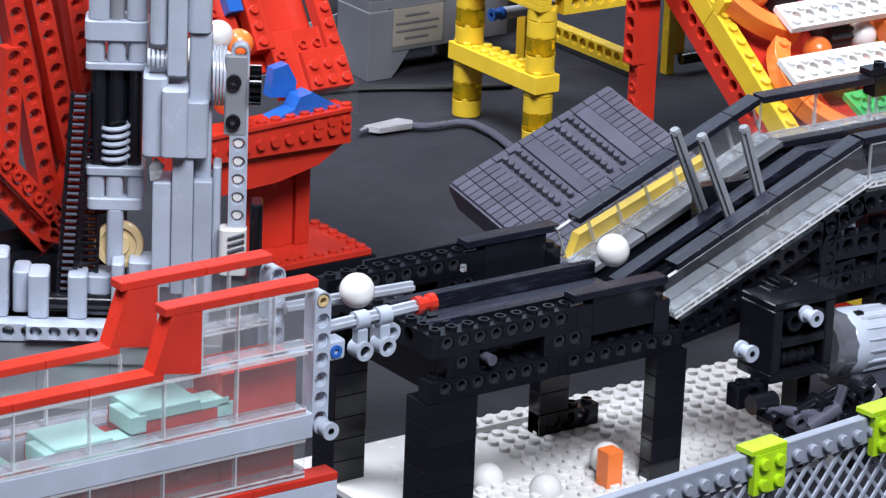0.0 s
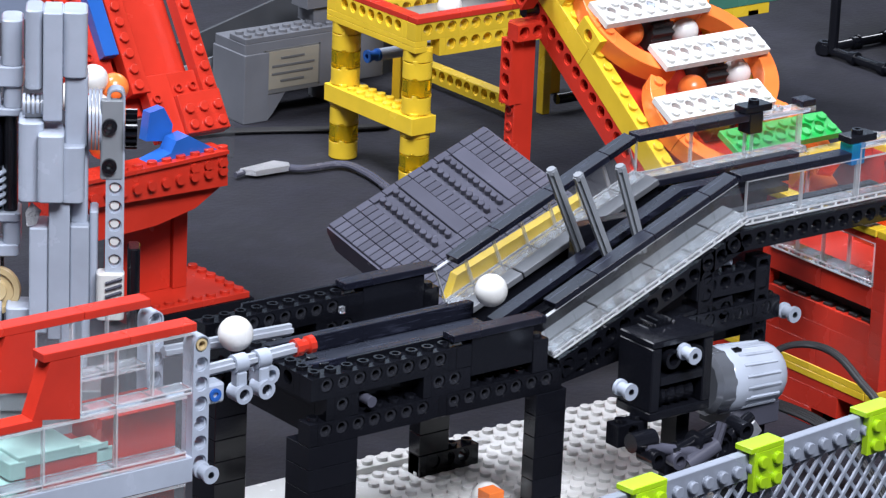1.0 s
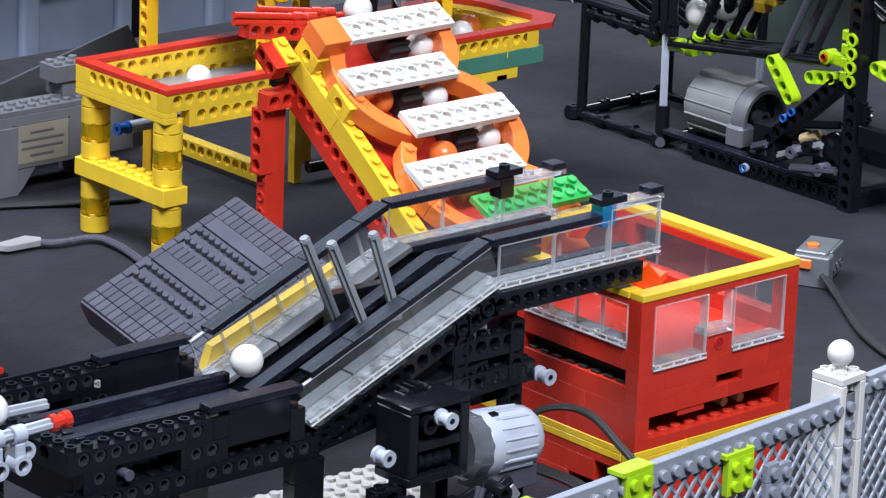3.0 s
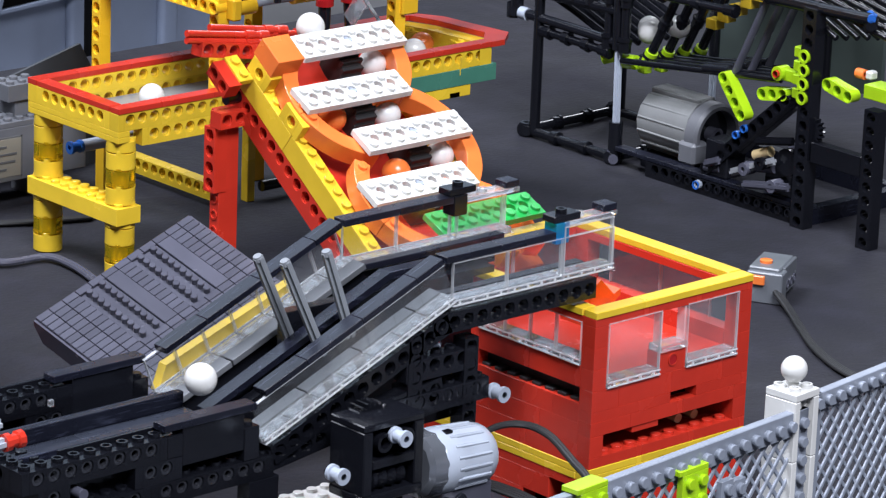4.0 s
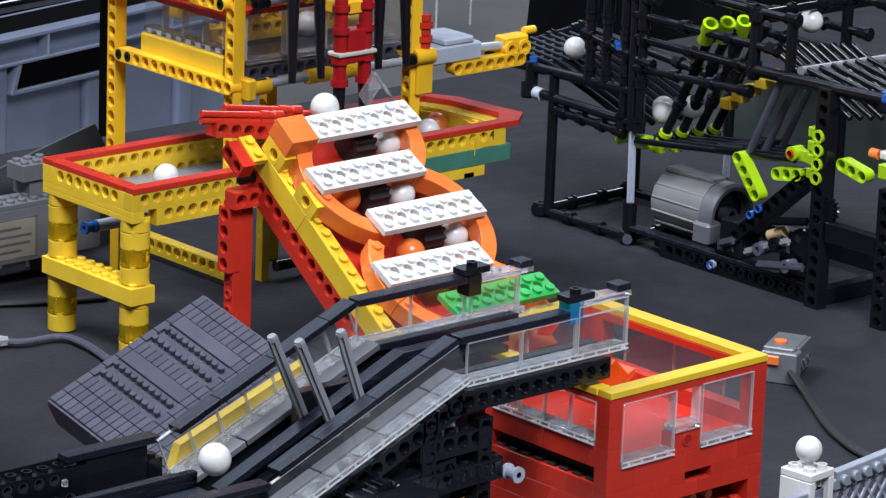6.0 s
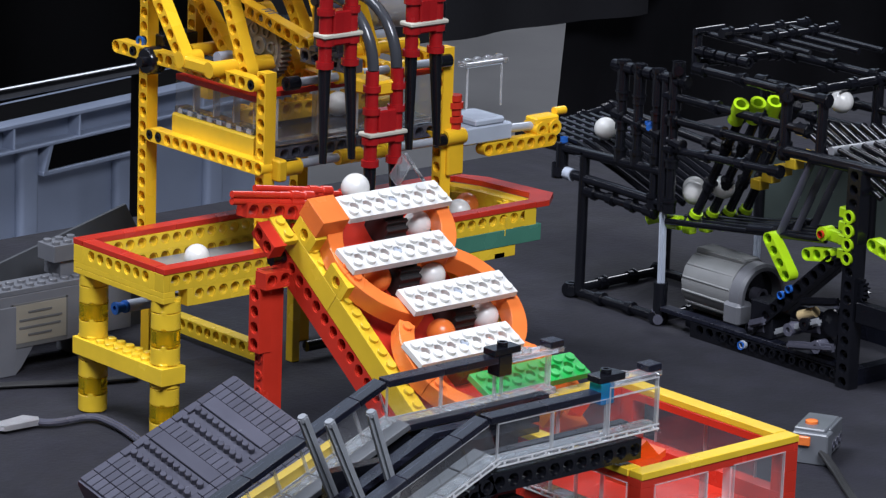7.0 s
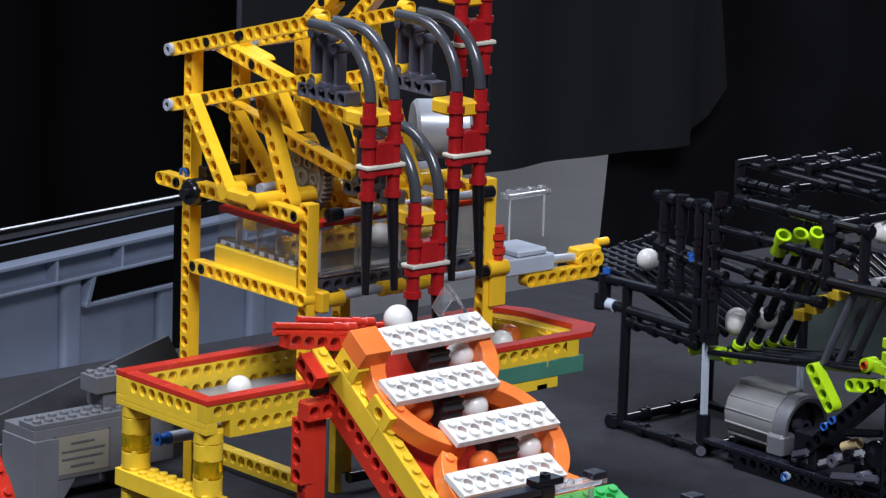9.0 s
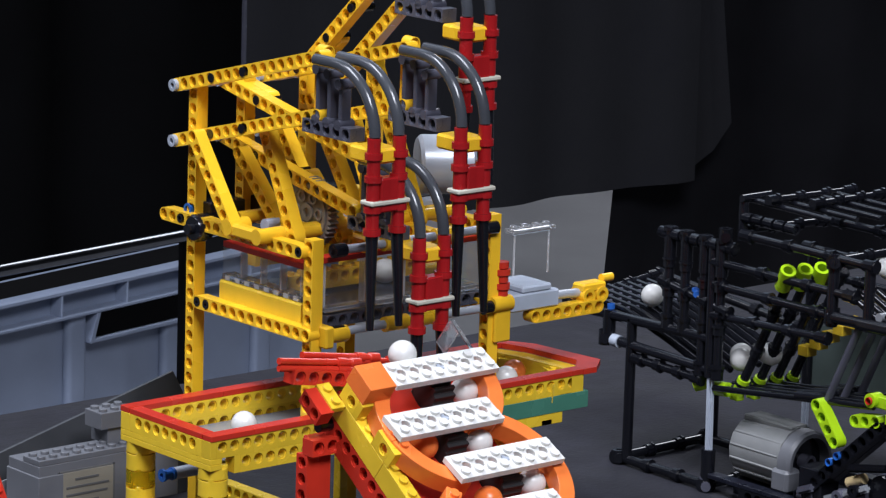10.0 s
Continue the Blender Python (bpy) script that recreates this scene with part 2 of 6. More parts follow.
        for j in range(4):
            for k in range(n):
                fs.append((j * n + k, j * n + (k + 1) % n, ((j + 1) % 4) * n + (k + 1) % n, ((j + 1) % 4) * n + k))
        return self.add(vs, fs)

    def lathe(self, p0, axis, profile, n=20):
        """Turns a profile of (distance along the axis, radius) round the axis."""
        p0, d = Vector(p0), Vector(axis).normalized()
        a = d.orthogonal().normalized()
        c = d.cross(a)
        vs, m = [], len(profile)
        for h, r in profile:
            for k in range(n):
                t = 2 * math.pi * k / n
                vs.append(p0 + d * h + (a * math.cos(t) + c * math.sin(t)) * max(r, 0.001))
        fs = [(j * n + k, j * n + (k + 1) % n, (j + 1) * n + (k + 1) % n, (j + 1) * n + k) for j in range(m - 1) for k in range(n)]
        return self.add(vs, fs)

    def prism(self, outline, axis, a, b):
        """An outline of 2D points pushed along an axis ('x', 'y' or 'z') from a to b."""
        def put(p, h):
            return {"x": (h, p[0], p[1]), "y": (p[0], h, p[1]), "z": (p[0], p[1], h)}[axis]
        n = len(outline)
        vs = [put(p, a) for p in outline] + [put(p, b) for p in outline]
        fs = [(k, (k + 1) % n, n + (k + 1) % n, n + k) for k in range(n)] + [tuple(range(n))[::-1], tuple(range(n, 2 * n))]
        return self.add(vs, fs)

    def sweep(self, points, r, n=10):
        """A round cable through points."""
        ps = [Vector(p) for p in points]
        vs, fs = [], []
        for i, p in enumerate(ps):
            d = (ps[min(i + 1, len(ps) - 1)] - ps[max(i - 1, 0)]).normalized()
            a = d.cross(Vector((0, 0, 1)))
            a = a.normalized() if a.length > 0.01 else Vector((1, 0, 0))
            c = d.cross(a)
            for k in range(n):
                t = 2 * math.pi * k / n
                vs.append(p + (a * math.cos(t) + c * math.sin(t)) * r)
        for i in range(len(ps) - 1):
            for k in range(n):
                fs.append((i * n + k, i * n + (k + 1) % n, (i + 1) * n + (k + 1) % n, (i + 1) * n + k))
        fs += [tuple(range(n))[::-1], tuple(range((len(ps) - 1) * n, len(ps) * n))]
        return self.add(vs, fs)

    def holed(self, count, x0, z_lo, z_hi, y0, y1, rounded=False, r=2.45, n=16, lip=3.05, sink=0.9):
        """A bar with a row of round holes through y, first hole at x0, holes 8 apart; its outline goes from z_lo to z_hi."""
        side = []
        for i in range(4):
            for k in range(n // 4):
                side.append((i, k / (n // 4)))
        corner = [(-1, -1), (1, -1), (1, 1), (-1, 1), (-1, -1)]
        for h in range(count):
            cx = x0 + 8 * h
            vs, outer = [], []
            for i, t in side:
                ux = corner[i][0] * (1 - t) + corner[i + 1][0] * t
                uz = corner[i][1] * (1 - t) + corner[i + 1][1] * t
                px, pz = 4.0 * ux, (z_hi if uz > 0 else -z_lo) * uz
                if rounded and ((h == 0 and ux < 0) or (h == count - 1 and ux > 0)):
                    ang = math.atan2(uz, ux)
                    px, pz = z_hi * math.cos(ang), z_hi * math.sin(ang)
                outer.append((px, pz, ux, uz))
            rings = []
            for y in (y0, y1):
                s = 1 if y == y0 else -1
                for rad, dy in ((0, 0), (lip, 0), (lip, sink), (r, sink)):
                    ring = []
                    for px, pz, ux, uz in outer:
                        q = (px, pz) if rad == 0 else tuple(rad * c / math.hypot(px, pz) for c in (px, pz))
                        ring.append(len(vs))
                        vs.append((cx + q[0], y + s * dy, q[1]))
                    rings.append(ring)
            fs = []
            for a, b, fl in ((0, 1, 0), (1, 2, 0), (2, 3, 0), (3, 7, 0), (7, 6, 0), (6, 5, 0), (5, 4, 0)):
                for k in range(n):
                    fs.append((rings[a][k], rings[a][(k + 1) % n], rings[b][(k + 1) % n], rings[b][k]))
            for k in range(n):
                u0, u1 = outer[k], outer[(k + 1) % n]
                inner = abs(u0[2]) == 1 and u0[2] == u1[2] and not ((h == 0 and u0[2] < 0) or (h == count - 1 and u0[2] > 0))
                if not inner:
                    fs.append((rings[0][k], rings[4][k], rings[4][(k + 1) % n], rings[0][(k + 1) % n]))
            self.add(vs, fs)
        return self

    def stud(self, x, y, z, hollow=False):
        if hollow:
            return self.tube((x, y, z - 0.2), (x, y, z + 1.7), 2.45, 1.55, 12)
        return self.lathe((x, y, z - 0.2), (0, 0, 1), ((0, 2.45), (1.7, 2.45), (1.9, 2.25), (1.9, 0)), 12)

    def ball(self, c, r, n=20):
        m = n // 2
        vs = [Vector(c) + Vector((math.sin(math.pi * j / m) * math.cos(2 * math.pi * k / n), math.sin(math.pi * j / m) * math.sin(2 * math.pi * k / n), math.cos(math.pi * j / m))) * r for j in range(m + 1) for k in range(n)]
        fs = [(j * n + k, (j + 1) * n + k, (j + 1) * n + (k + 1) % n, j * n + (k + 1) % n) for j in range(m) for k in range(n)]
        return self.add(vs, fs)

    def mesh(self, name):
        me = bpy.data.meshes.new(name)
        me.from_pydata([(x * K, y * K, z * K) for x, y, z in self.v], [], self.f)
        bm = bmesh.new()
        bm.from_mesh(me)
        bmesh.ops.remove_doubles(bm, verts=bm.verts, dist=1e-6)
        bmesh.ops.recalc_face_normals(bm, faces=bm.faces)
        bm.to_mesh(me)
        bm.free()
        me.polygons.foreach_set("use_smooth", [True] * len(me.polygons))
        me.set_sharp_from_angle(angle=radians(32))
        return me


MESHES = {}


def at(x=0, y=0, z=0, rx=0, ry=0, rz=0):
    """A pose from millimetres and degrees."""
    return pose(x * K, y * K, z * K, rx, ry, rz)


def thing(name, label, category, x=0, y=0, z=0, rx=0, ry=0, rz=0, group=""):
    ob = new(name)
    ob.empty_display_size = 0.01
    ob.matrix_world = at(x, y, z, rx, ry, rz)
    return tagged(ob, label, category, group)


def place(name, key, build, mat, parent, m, label=""):
    """One object on a mesh that all alike pieces share."""
    if key not in MESHES:
        s = Shape()
        build(s)
        MESHES[key] = s.mesh(name)
        MESHES[key].materials.append(None)
    ob = new(name, MESHES[key])
    ob.material_slots[0].link = "OBJECT"
    ob.material_slots[0].material = mat
    ob.parent = parent
    ob.matrix_basis = m
    if label:
        ob["label"] = label
    return ob


def custom(name, build, mat, parent=None, m=None, label=""):
    """One object on a mesh of its own."""
    s = Shape()
    build(s)
    me = s.mesh(name)
    me.materials.append(mat)
    ob = new(name, me)
    ob.parent = parent
    ob.matrix_basis = m or Matrix()
    if label:
        ob["label"] = label
    return ob


# ---- building bricks, 8 mm apart; x along, y across, z up, from the lower corner ----


def brick(p, mat, m, l, w=1, h=9.6, studs=True, hollow=False, name="brick", label="", b=0.25):
    def build(s):
        s.box(0.05, 8 * l - 0.05, 0.05, 8 * w - 0.05, 0.03, h - 0.03, b)
        if studs:
            for i in range(l):
                for j in range(w):
                    s.stud(8 * i + 4, 8 * j + 4, h, hollow)
    return place(name, ("brick", l, w, h, studs, hollow, b), build, mat, p, m, label)


def plate(p, mat, m, l, w=1, label=""):
    return brick(p, mat, m, l, w, 3.2, name="plate", label=label)


def tile(p, mat, m, l, w=1, label=""):
    return brick(p, mat, m, l, w, 3.2, False, name="tile", label=label)


def holed_brick(p, mat, m, l, studs=True, label=""):
    """A brick with a row of round holes through y."""
    def build(s):
        s.holed(l - 1, 8, -5.8, 3.75, 0.05, 7.95)
        s.v = [(x, y, z + 5.8) for x, y, z in s.v]
        for a, b in ((0.05, 4), (8 * l - 4, 8 * l - 0.05)):
            s.box(a, b, 0.05, 7.95, 0.03, 9.57, 0.15)
        if studs:
            for i in range(l):
                s.stud(8 * i + 4, 4, 9.6, True)
    return place("brick", ("holed", l, studs), build, mat, p, m, label)


def beam(p, mat, m, l, label="", name="beam"):
    """A studless beam with rounded ends; the first hole's axis at the origin, holes through y."""
    def build(s):
        s.holed(l, 0, -3.7, 3.7, -3.65, 3.65, True)
    return place(name, ("beam", l), build, mat, p, m, label)


def rod(p, mat, m, length, r=2.4, name="axle", label="", n=12):
    """A round rod along x."""
    return place(name, ("rod", round(length, 1), r, n), lambda s: s.rod((0, 0, 0), (length, 0, 0), r, n=n), mat, p, m, label)


def axle(p, mat, m, length, name="axle", label=""):
    """A cross-shaped axle along x."""
    def build(s):
        a, b = 2.3, 0.9
        o = [(a, -b), (a, b), (b, b), (b, a), (-b, a), (-b, b), (-a, b), (-a, -b), (-b, -b), (-b, -a), (b, -a), (b, -b)]
        s.prism(o, "x", 0, length)
    return place(name, ("axle", round(length, 1)), build, mat, p, m, label)


def bush(p, mat, m, name="bush", label=""):
    """A bush along x with a flange at each end and a cross hole."""
    def build(s):
        s.lathe((0, 0, 0), (1, 0, 0), ((0, 1.4), (0, 3.6), (1.6, 3.6), (2.0, 2.8), (6.0, 2.8), (6.4, 3.6), (8, 3.6), (8, 1.4), (5, 1.4), (5, 0)), 16)
    return place(name, "bush", build, mat, p, m, label)


def pin(p, mat, m, name="pin", label=""):
    """A hollow pin's head, along y, seen in a hole."""
    def build(s):
        s.tube((0, 0.3, 0), (0, 6, 0), 2.4, 1.5, 12)
    return place(name, "pin", build, mat, p, m, label)


def toothed(s, c, axis, r, teeth, w, bore=2.5):
    """A gear wheel with teeth round it and a hub, as one shape; c its centre, axis 'x' or 'y'."""
    o = []
    for k in range(teeth * 4):
        a = 2 * math.pi * k / (teeth * 4)
        rad = r if k % 4 in (0, 1) else r - 2.0
        o.append((rad * math.cos(a), rad * math.sin(a)))
    if axis == "x":
        s.prism([(c[1] + a, c[2] + b) for a, b in o], "x", c[0] - w / 2, c[0] + w / 2)
    else:
        s.prism([(c[0] + a, c[2] + b) for a, b in o], "y", c[1] - w / 2, c[1] + w / 2)
    return s


def span(p0, p1):
    """A pose, in millimetres, whose x runs from p0 to p1."""
    p0, p1 = Vector(p0) * K, Vector(p1) * K
    return Matrix.Translation(p0) @ (p1 - p0).to_track_quat("X", "Z").to_matrix().to_4x4()


def link(p, mat, p0, p1, r=2.4, name="rod", label="", cross=False):
    """A rod or axle from p0 to p1."""
    length = (Vector(p1) - Vector(p0)).length
    return (axle(p, mat, span(p0, p1), length, name, label) if cross else rod(p, mat, span(p0, p1), length, r, name, label))


def panel(p, mat, m, l, h=28.8, label="", name="panel", foot=None, edges=True):
    """A clear panel: a thin wall on a thicker moulded foot, with glints painted on its cut edges; wall at y = 0."""
    w = place(name, ("panel", l, h), lambda s: s.box(0.1, 8 * l - 0.1, 0, 1.3, 3.0, h - 0.05, 0.15), mat, p, m, label)
    foot_mat, edge_mat = (foot or CLF, CLE) if mat in (CLR, CLH) else (mat, mat)
    place("foot", ("panel_foot", l), lambda s: (s.box(0.1, 8 * l - 0.1, -0.2, 7.9, 0, 3.0, 0.3), [s.rod((8 * k + 4, 4, 0.4), (8 * k + 4, 4, 2.2), 2.4, n=10) for k in range(l)]), foot_mat, w, at())
    place("lip", ("panel_lip", l), lambda s: s.box(0.1, 8 * l - 0.1, -0.7, -0.25, 2.2, 3.0, 0.1), edge_mat, w, at())
    # Lower lip and tube ends are whitened to paint in sparkle.
    place("lip", ("panel_lip", l), None, CLW if edge_mat is CLE else edge_mat, w, at(0, 0, -2.1))
    for k in range(l):
        place("tube_end", "tube_end", lambda s: s.box(0, 1.2, -0.6, -0.24, 0.5, 2.6, 0.1), CLW if edge_mat is CLE else edge_mat, w, at(8 * k + 3.4, 0, 0))
    for x in (0.1, 8 * l - 0.7) if edges else ():
        place("edge", ("panel_edge", h), lambda s: s.box(0, 0.4, -0.1, 1.4, 3.0, h - 0.1, 0.08), edge_mat, w, at(x, 0, 0))
    place("top_edge", ("panel_top", l), lambda s: s.box(0.1, 8 * l - 0.1, -0.1, 1.4, 0, 0.5, 0.1), edge_mat, w, at(0, 0, h))
    return w


def ball(u, v, z, mat=WHI, label="glossy white plastic ball"):
    ob = place("ball", "ball", lambda s: s.ball((0, 0, 0), 7, 28), mat, None, at(u, v, z))
    return tagged(ob, label, "ball", "contraption balls")

# ---- the setting ----


def setting(name, build, mat, label, category):
    return tagged(custom(name, build, mat), label, category, kind="structure")


setting("floor", lambda s: s.box(-9000, 9000, -9000, 9000, -800, -760), CONC, "grey concrete floor of an exhibition hall", "floor")
setting("ceiling", lambda s: s.box(-9000, 9000, -9000, 9000, 4500, 4560), WALLM, "plain pale hall ceiling", "ceiling")
for nm, b in (("wall_north", (-9000, 9000, 9000, 9100)), ("wall_south", (-9000, 9000, -9100, -9000)), ("wall_east", (9000, 9100, -9000, 9000)), ("wall_west", (-9100, -9000, -9000, 9000))):
    setting(nm, lambda s, b=b: s.box(*b, -800, 4500), WALLM, "plain pale hall wall", "wall")
setting("ground", lambda s: s.box(-900, 1400, -1300, 400, -25, 0), CLOTH, "dark blue-grey felt cloth spread over the display table", "tablecloth")


for nm, b in (("table_skirt_1", (-900, 1400, 380, 400)), ("table_skirt_2", (-900, 1400, -1300, -1280)), ("table_skirt_3", (-900, -880, -1279, 379)), ("table_skirt_4", (1380, 1400, -1279, 379))):
    setting(nm, lambda s, b=b: s.box(*b, -759, -25.5), CLOTH, "dark felt hanging down from the display table", "tablecloth")


def fold(s, u0, u1, v, z0, z1, n, depth, slant=0.0, seed=1):
    """Hanging cloth with uneven folds."""
    rnd = random.Random(seed)
    ph = [rnd.uniform(0, 6.3) for _ in range(4)]
    vs, fs = [], []
    for k in range(n + 1):
        t = k / n
        x = u0 + (u1 - u0) * t
        w = depth * (math.sin(t * n * 0.37 + ph[0]) + 0.6 * math.sin(t * n * 0.83 + ph[1]) + 0.4 * math.sin(t * n * 0.19 + ph[2]))
        for z, g in ((z0, 1.0), ((z0 + z1) / 2, 0.8), (z1, 0.5)):
            vs.append((x + slant * (z1 - z) / (z1 - z0), v + w * g, z))
    for k in range(n):
        for j in (0, 1):
            a = 3 * k + j
            fs.append((a, a + 3, a + 4, a + 1))
    return s.add(vs, fs)


setting("drape_left", lambda s: fold(s, 200, 1788, 2300, -760, 1300, 60, 26, seed=3), DRAPE, "black partition drape hanging in folds", "drape")
setting("drape_right", lambda s: fold(s, 2365, 4300, 2060, -760, 1300, 70, 14, -196, seed=5), DRAPE_LIT, "black partition drape hanging in folds", "drape")
setting("drape_back", lambda s: fold(s, 800, 7000, 4100, -760, 1500, 90, 24, seed=9), DRAPE_LIT, "black back drape hanging in folds", "drape")
far = thing("far_table", "far table under a hanging navy cloth", "table")
custom("table_top", lambda s: s.box(1562, 2308, 2012, 2040, 90, 120), NAVY, far)
custom("navy_skirt", lambda s: fold(s, 1560, 2310, 2000, -348, 118, 40, 7, seed=12), NAVY, far, label="navy cloth skirt")
custom("skirt_corner", lambda s: s.add([(2309, 2000, -335), (2309, 2000, 118), (2322, 1992, 118), (2353, 1996, -97), (2388, 2004, -280), (2366, 2014, -317)], [(0, 1, 2, 3, 4, 5)]), NAVY, far)
for u in (1590, 1640):
    for v in (2020, 2034):
        custom("leg", lambda s: s.rod((u, v, -760), (u, v, 90), 7), DGR, far)

# ---- the yellow ball table ----


def round_brick(p, mat, x, y, z, h=9.6, r=7.9):
    def build(s):
        s.lathe((0, 0, 0), (0, 0, 1), ((0, 0), (0, r - 0.9), (0.8, r - 0.9), (0.8, r), (h - 0.15, r), (h, r - 0.2), (h, 0)), 28)
        for a in range(4):
            t = math.pi / 4 + a * math.pi / 2
            s.stud(5.66 * math.cos(t), 5.66 * math.sin(t), h)
    return place("round_brick", ("round", h, r), build, mat, p, at(x, y, z))


table = thing("ball_table", "yellow brick table with red rim and round legs", "toy table")
for lx, ly in ((0, 8), (0, 72)):
    leg = custom("leg", lambda s: s.rod((0, 0, 0.2), (0, 0, 76.6), 3.0), YEL, table, at(lx, ly, 0))
    z = 0
    for mat, h in ((YEL, 9.6), (TYE, 9.6), (YEL, 9.6), (YEL, 12.8), (YEL, 9.6), (TYE, 9.6), (YEL, 9.6), (YEL, 6.4)):
        round_brick(leg, mat, 0, 0, z, h)
        z += h
brick(table, YEL, at(-9, -1, 32), 2, 10, label="yellow cross brick between the round legs")
# walls of the trough
holed_brick(table, YEL, at(-8, 8, 83.2) @ at(8, 0, 0, rz=90), 8, False)
tile(table, YEL, at(-8, 0, 76.8), 1, 10)
tile(table, YEL, at(-8, 0, 80), 1, 10)
for y in (0, 72):
    x = -8
    for l in (16, 9, 8):
        holed_brick(table, YEL, at(x, y, 83.2), l, False)
        x += 8 * l
    x = 8
    for l in (14, 12, 3):
        holed_brick(table, YEL, at(x, y, 73.6), l, False)
        x += 8 * l
    brick(table, TEA, at(189, y - 0.4, 73.2), 9, 1, 9.8, False, label="dull green brick under the trough")
    brick(table, YEL, at(186, y, 66.8), 7, 1, 6.4, False)
tile(table, YEL, at(226, 0, 66.8), 1, 10)
x = -8
for l in (8, 8, 8, 8, 2):
    tile(table, RED, at(x, -0.6, 92.8), l)
    tile(table, RED, at(x, 72.6, 92.8), l)
    x += 8 * l
for k, l in enumerate((4, 4)):
    tile(table, RED, at(0, 8 + 32 * k, 92.8) @ at(rz=90), 4)
custom("rim_end", lambda s: s.prism(((256, -1), (266, -1), (280, 11), (274, 60), (262, 80), (256, 80), (264, 56), (268, 18), (258, 8)), "z", 92.8, 96), RED, table)
custom("wall_end", lambda s: s.prism(((248, 0), (257, 0), (268, 14), (264, 56), (254, 80), (246, 80), (254, 52), (257, 18)), "z", 74, 92.6), YEL, table)
custom("trough_floor", lambda s: s.box(0, 250, 8, 72, 76, 79.2), MGR, table, label="grey trough floor")
# back frame of the table
custom("back_post", lambda s: s.box(146, 151.4, 80, 86, 0, 67, 0.3), YEL, table)
holed_brick(table, YEL, at(130, 80, 4) @ at(rz=90), 12, False)
link(table, BLK, (156, 80, 8), (206, 80, 8), 3.2, "axle")
bush(table, BLU, at(28, 80, 52) @ at(rz=180))
link(table, LGR, (28, 80, 52), (52, 80, 52), 3.4, "axle")


# ---- the zigzag ladder ----
SLOPE = 36.3
ladder = thing("zigzag_ladder", "orange and white zigzag ball ladder on red legs", "toy ladder", -57, -215, 158)
slope = new("ramp_frame")
slope.empty_display_size = 0.01
slope.parent = ladder
slope.matrix_basis = at(rx=SLOPE)


def white_rung(p, m):
    """A white plate, two by eight, with a row of holes between its studs."""
    def build(s):
        s.holed(7, -0.0, -8, 8, -1.6, 1.6, lip=2.6, sink=0.1)
        s.box(-8, -4, -1.6, 1.6, -8, 8, 0.15)
        s.box(52, 56, -1.6, 1.6, -8, 8, 0.15)
        s.v = [(x, -z, y) for x, y, z in s.v]
        for i in range(8):
            for j in (-4, 4):
                s.stud(8 * i - 4, j, 1.6)
    ob = place("rung", "rung", build, WHI, p, m, "white plate with a row of holes")
    place("cross_axle", "caxle", lambda s: s.prism(((3, 1), (1, 1), (1, 3), (-1, 3), (-1, 1), (-3, 1), (-3, -1), (-1, -1), (-1, -3), (1, -3), (1, -1), (3, -1)), "z", -1, 0.9), LGR, ob, at(24, 0, 0))
    return ob


def ring_arc(p, mat, m, sweep, ro, w=8.0, h=9.6):
    """A curved brick with a stud near each end."""
    def build(s):
        n, e = 14, radians(sweep - 0.5)
        ri = ro - w
        vs, fs = [], []
        for k in range(n + 1):
            c, q = math.cos(e * k / n), math.sin(e * k / n)
            for r, z in ((ri + 0.2, 0), (ro - 0.2, 0), (ro, 0.2), (ro, h - 0.25), (ro - 0.25, h), (ri + 0.25, h), (ri, h - 0.25), (ri, 0.2)):
                vs.append((r * c, r * q, z))
        for k in range(n):
            for i in range(8):
                fs.append((8 * k + i, 8 * k + (i + 1) % 8, 8 * k + 8 + (i + 1) % 8, 8 * k + 8 + i))
        s.add(vs, fs + [tuple(range(8)), tuple(range(8 * n, 8 * n + 8))[::-1]])
        for t in (0.09, 0.91):
            s.stud((ro + ri) / 2 * math.cos(e * t), (ro + ri) / 2 * math.sin(e * t), h)
    return place("curved_brick", ("ring", sweep, ro, w, h), build, mat, p, m)


for x, y in ((14, 27.4), (-2.6, -2.0), (15.4, -31.3), (-0.6, -60.6)):
    white_rung(slope, at(x, y, 0.6, rx=-8))
# half rings that open left and right in turn
for cx, cy, r, arcs in ((33, 24, 37.5, ((-62, 74),)), (26, -2, 38.5, ((122, 66), (188, 66))), (37.5, -35, 37.5, ((-66, 76), (10, 76))), (28.6, -63, 37.6, ((138, 62), (200, 60))), (38, -93, 37.5, ((-20, 60), (40, 46)))):
    for a, b in arcs:
        ring_arc(slope, ORA, at(cx, cy, -11.4, rz=a), b, r)
brick(slope, ORA, at(-14.5, 16.8, -3.2), 2, 2, 10.6, False, label="orange brick at the ladder's head")
# side beams and bed
for x, z in ((-14.5, -22.4), (62, -24.6)):
    brick(slope, YEL, at(x, -98.9, z - 1.8), 1, 11, 11.4, True)
    brick(slope, YEL, at(x, -10.9, z - 1.8), 1, 5, 11.4, True)
    custom("side_beam", lambda s: s.holed(16, 0, -9.0, 4.3, 0, 7.8), RED, slope, at(x, -92, z - 6.2) @ at(rz=90) @ at(0, -8, 0), label="red beam with a row of holes")
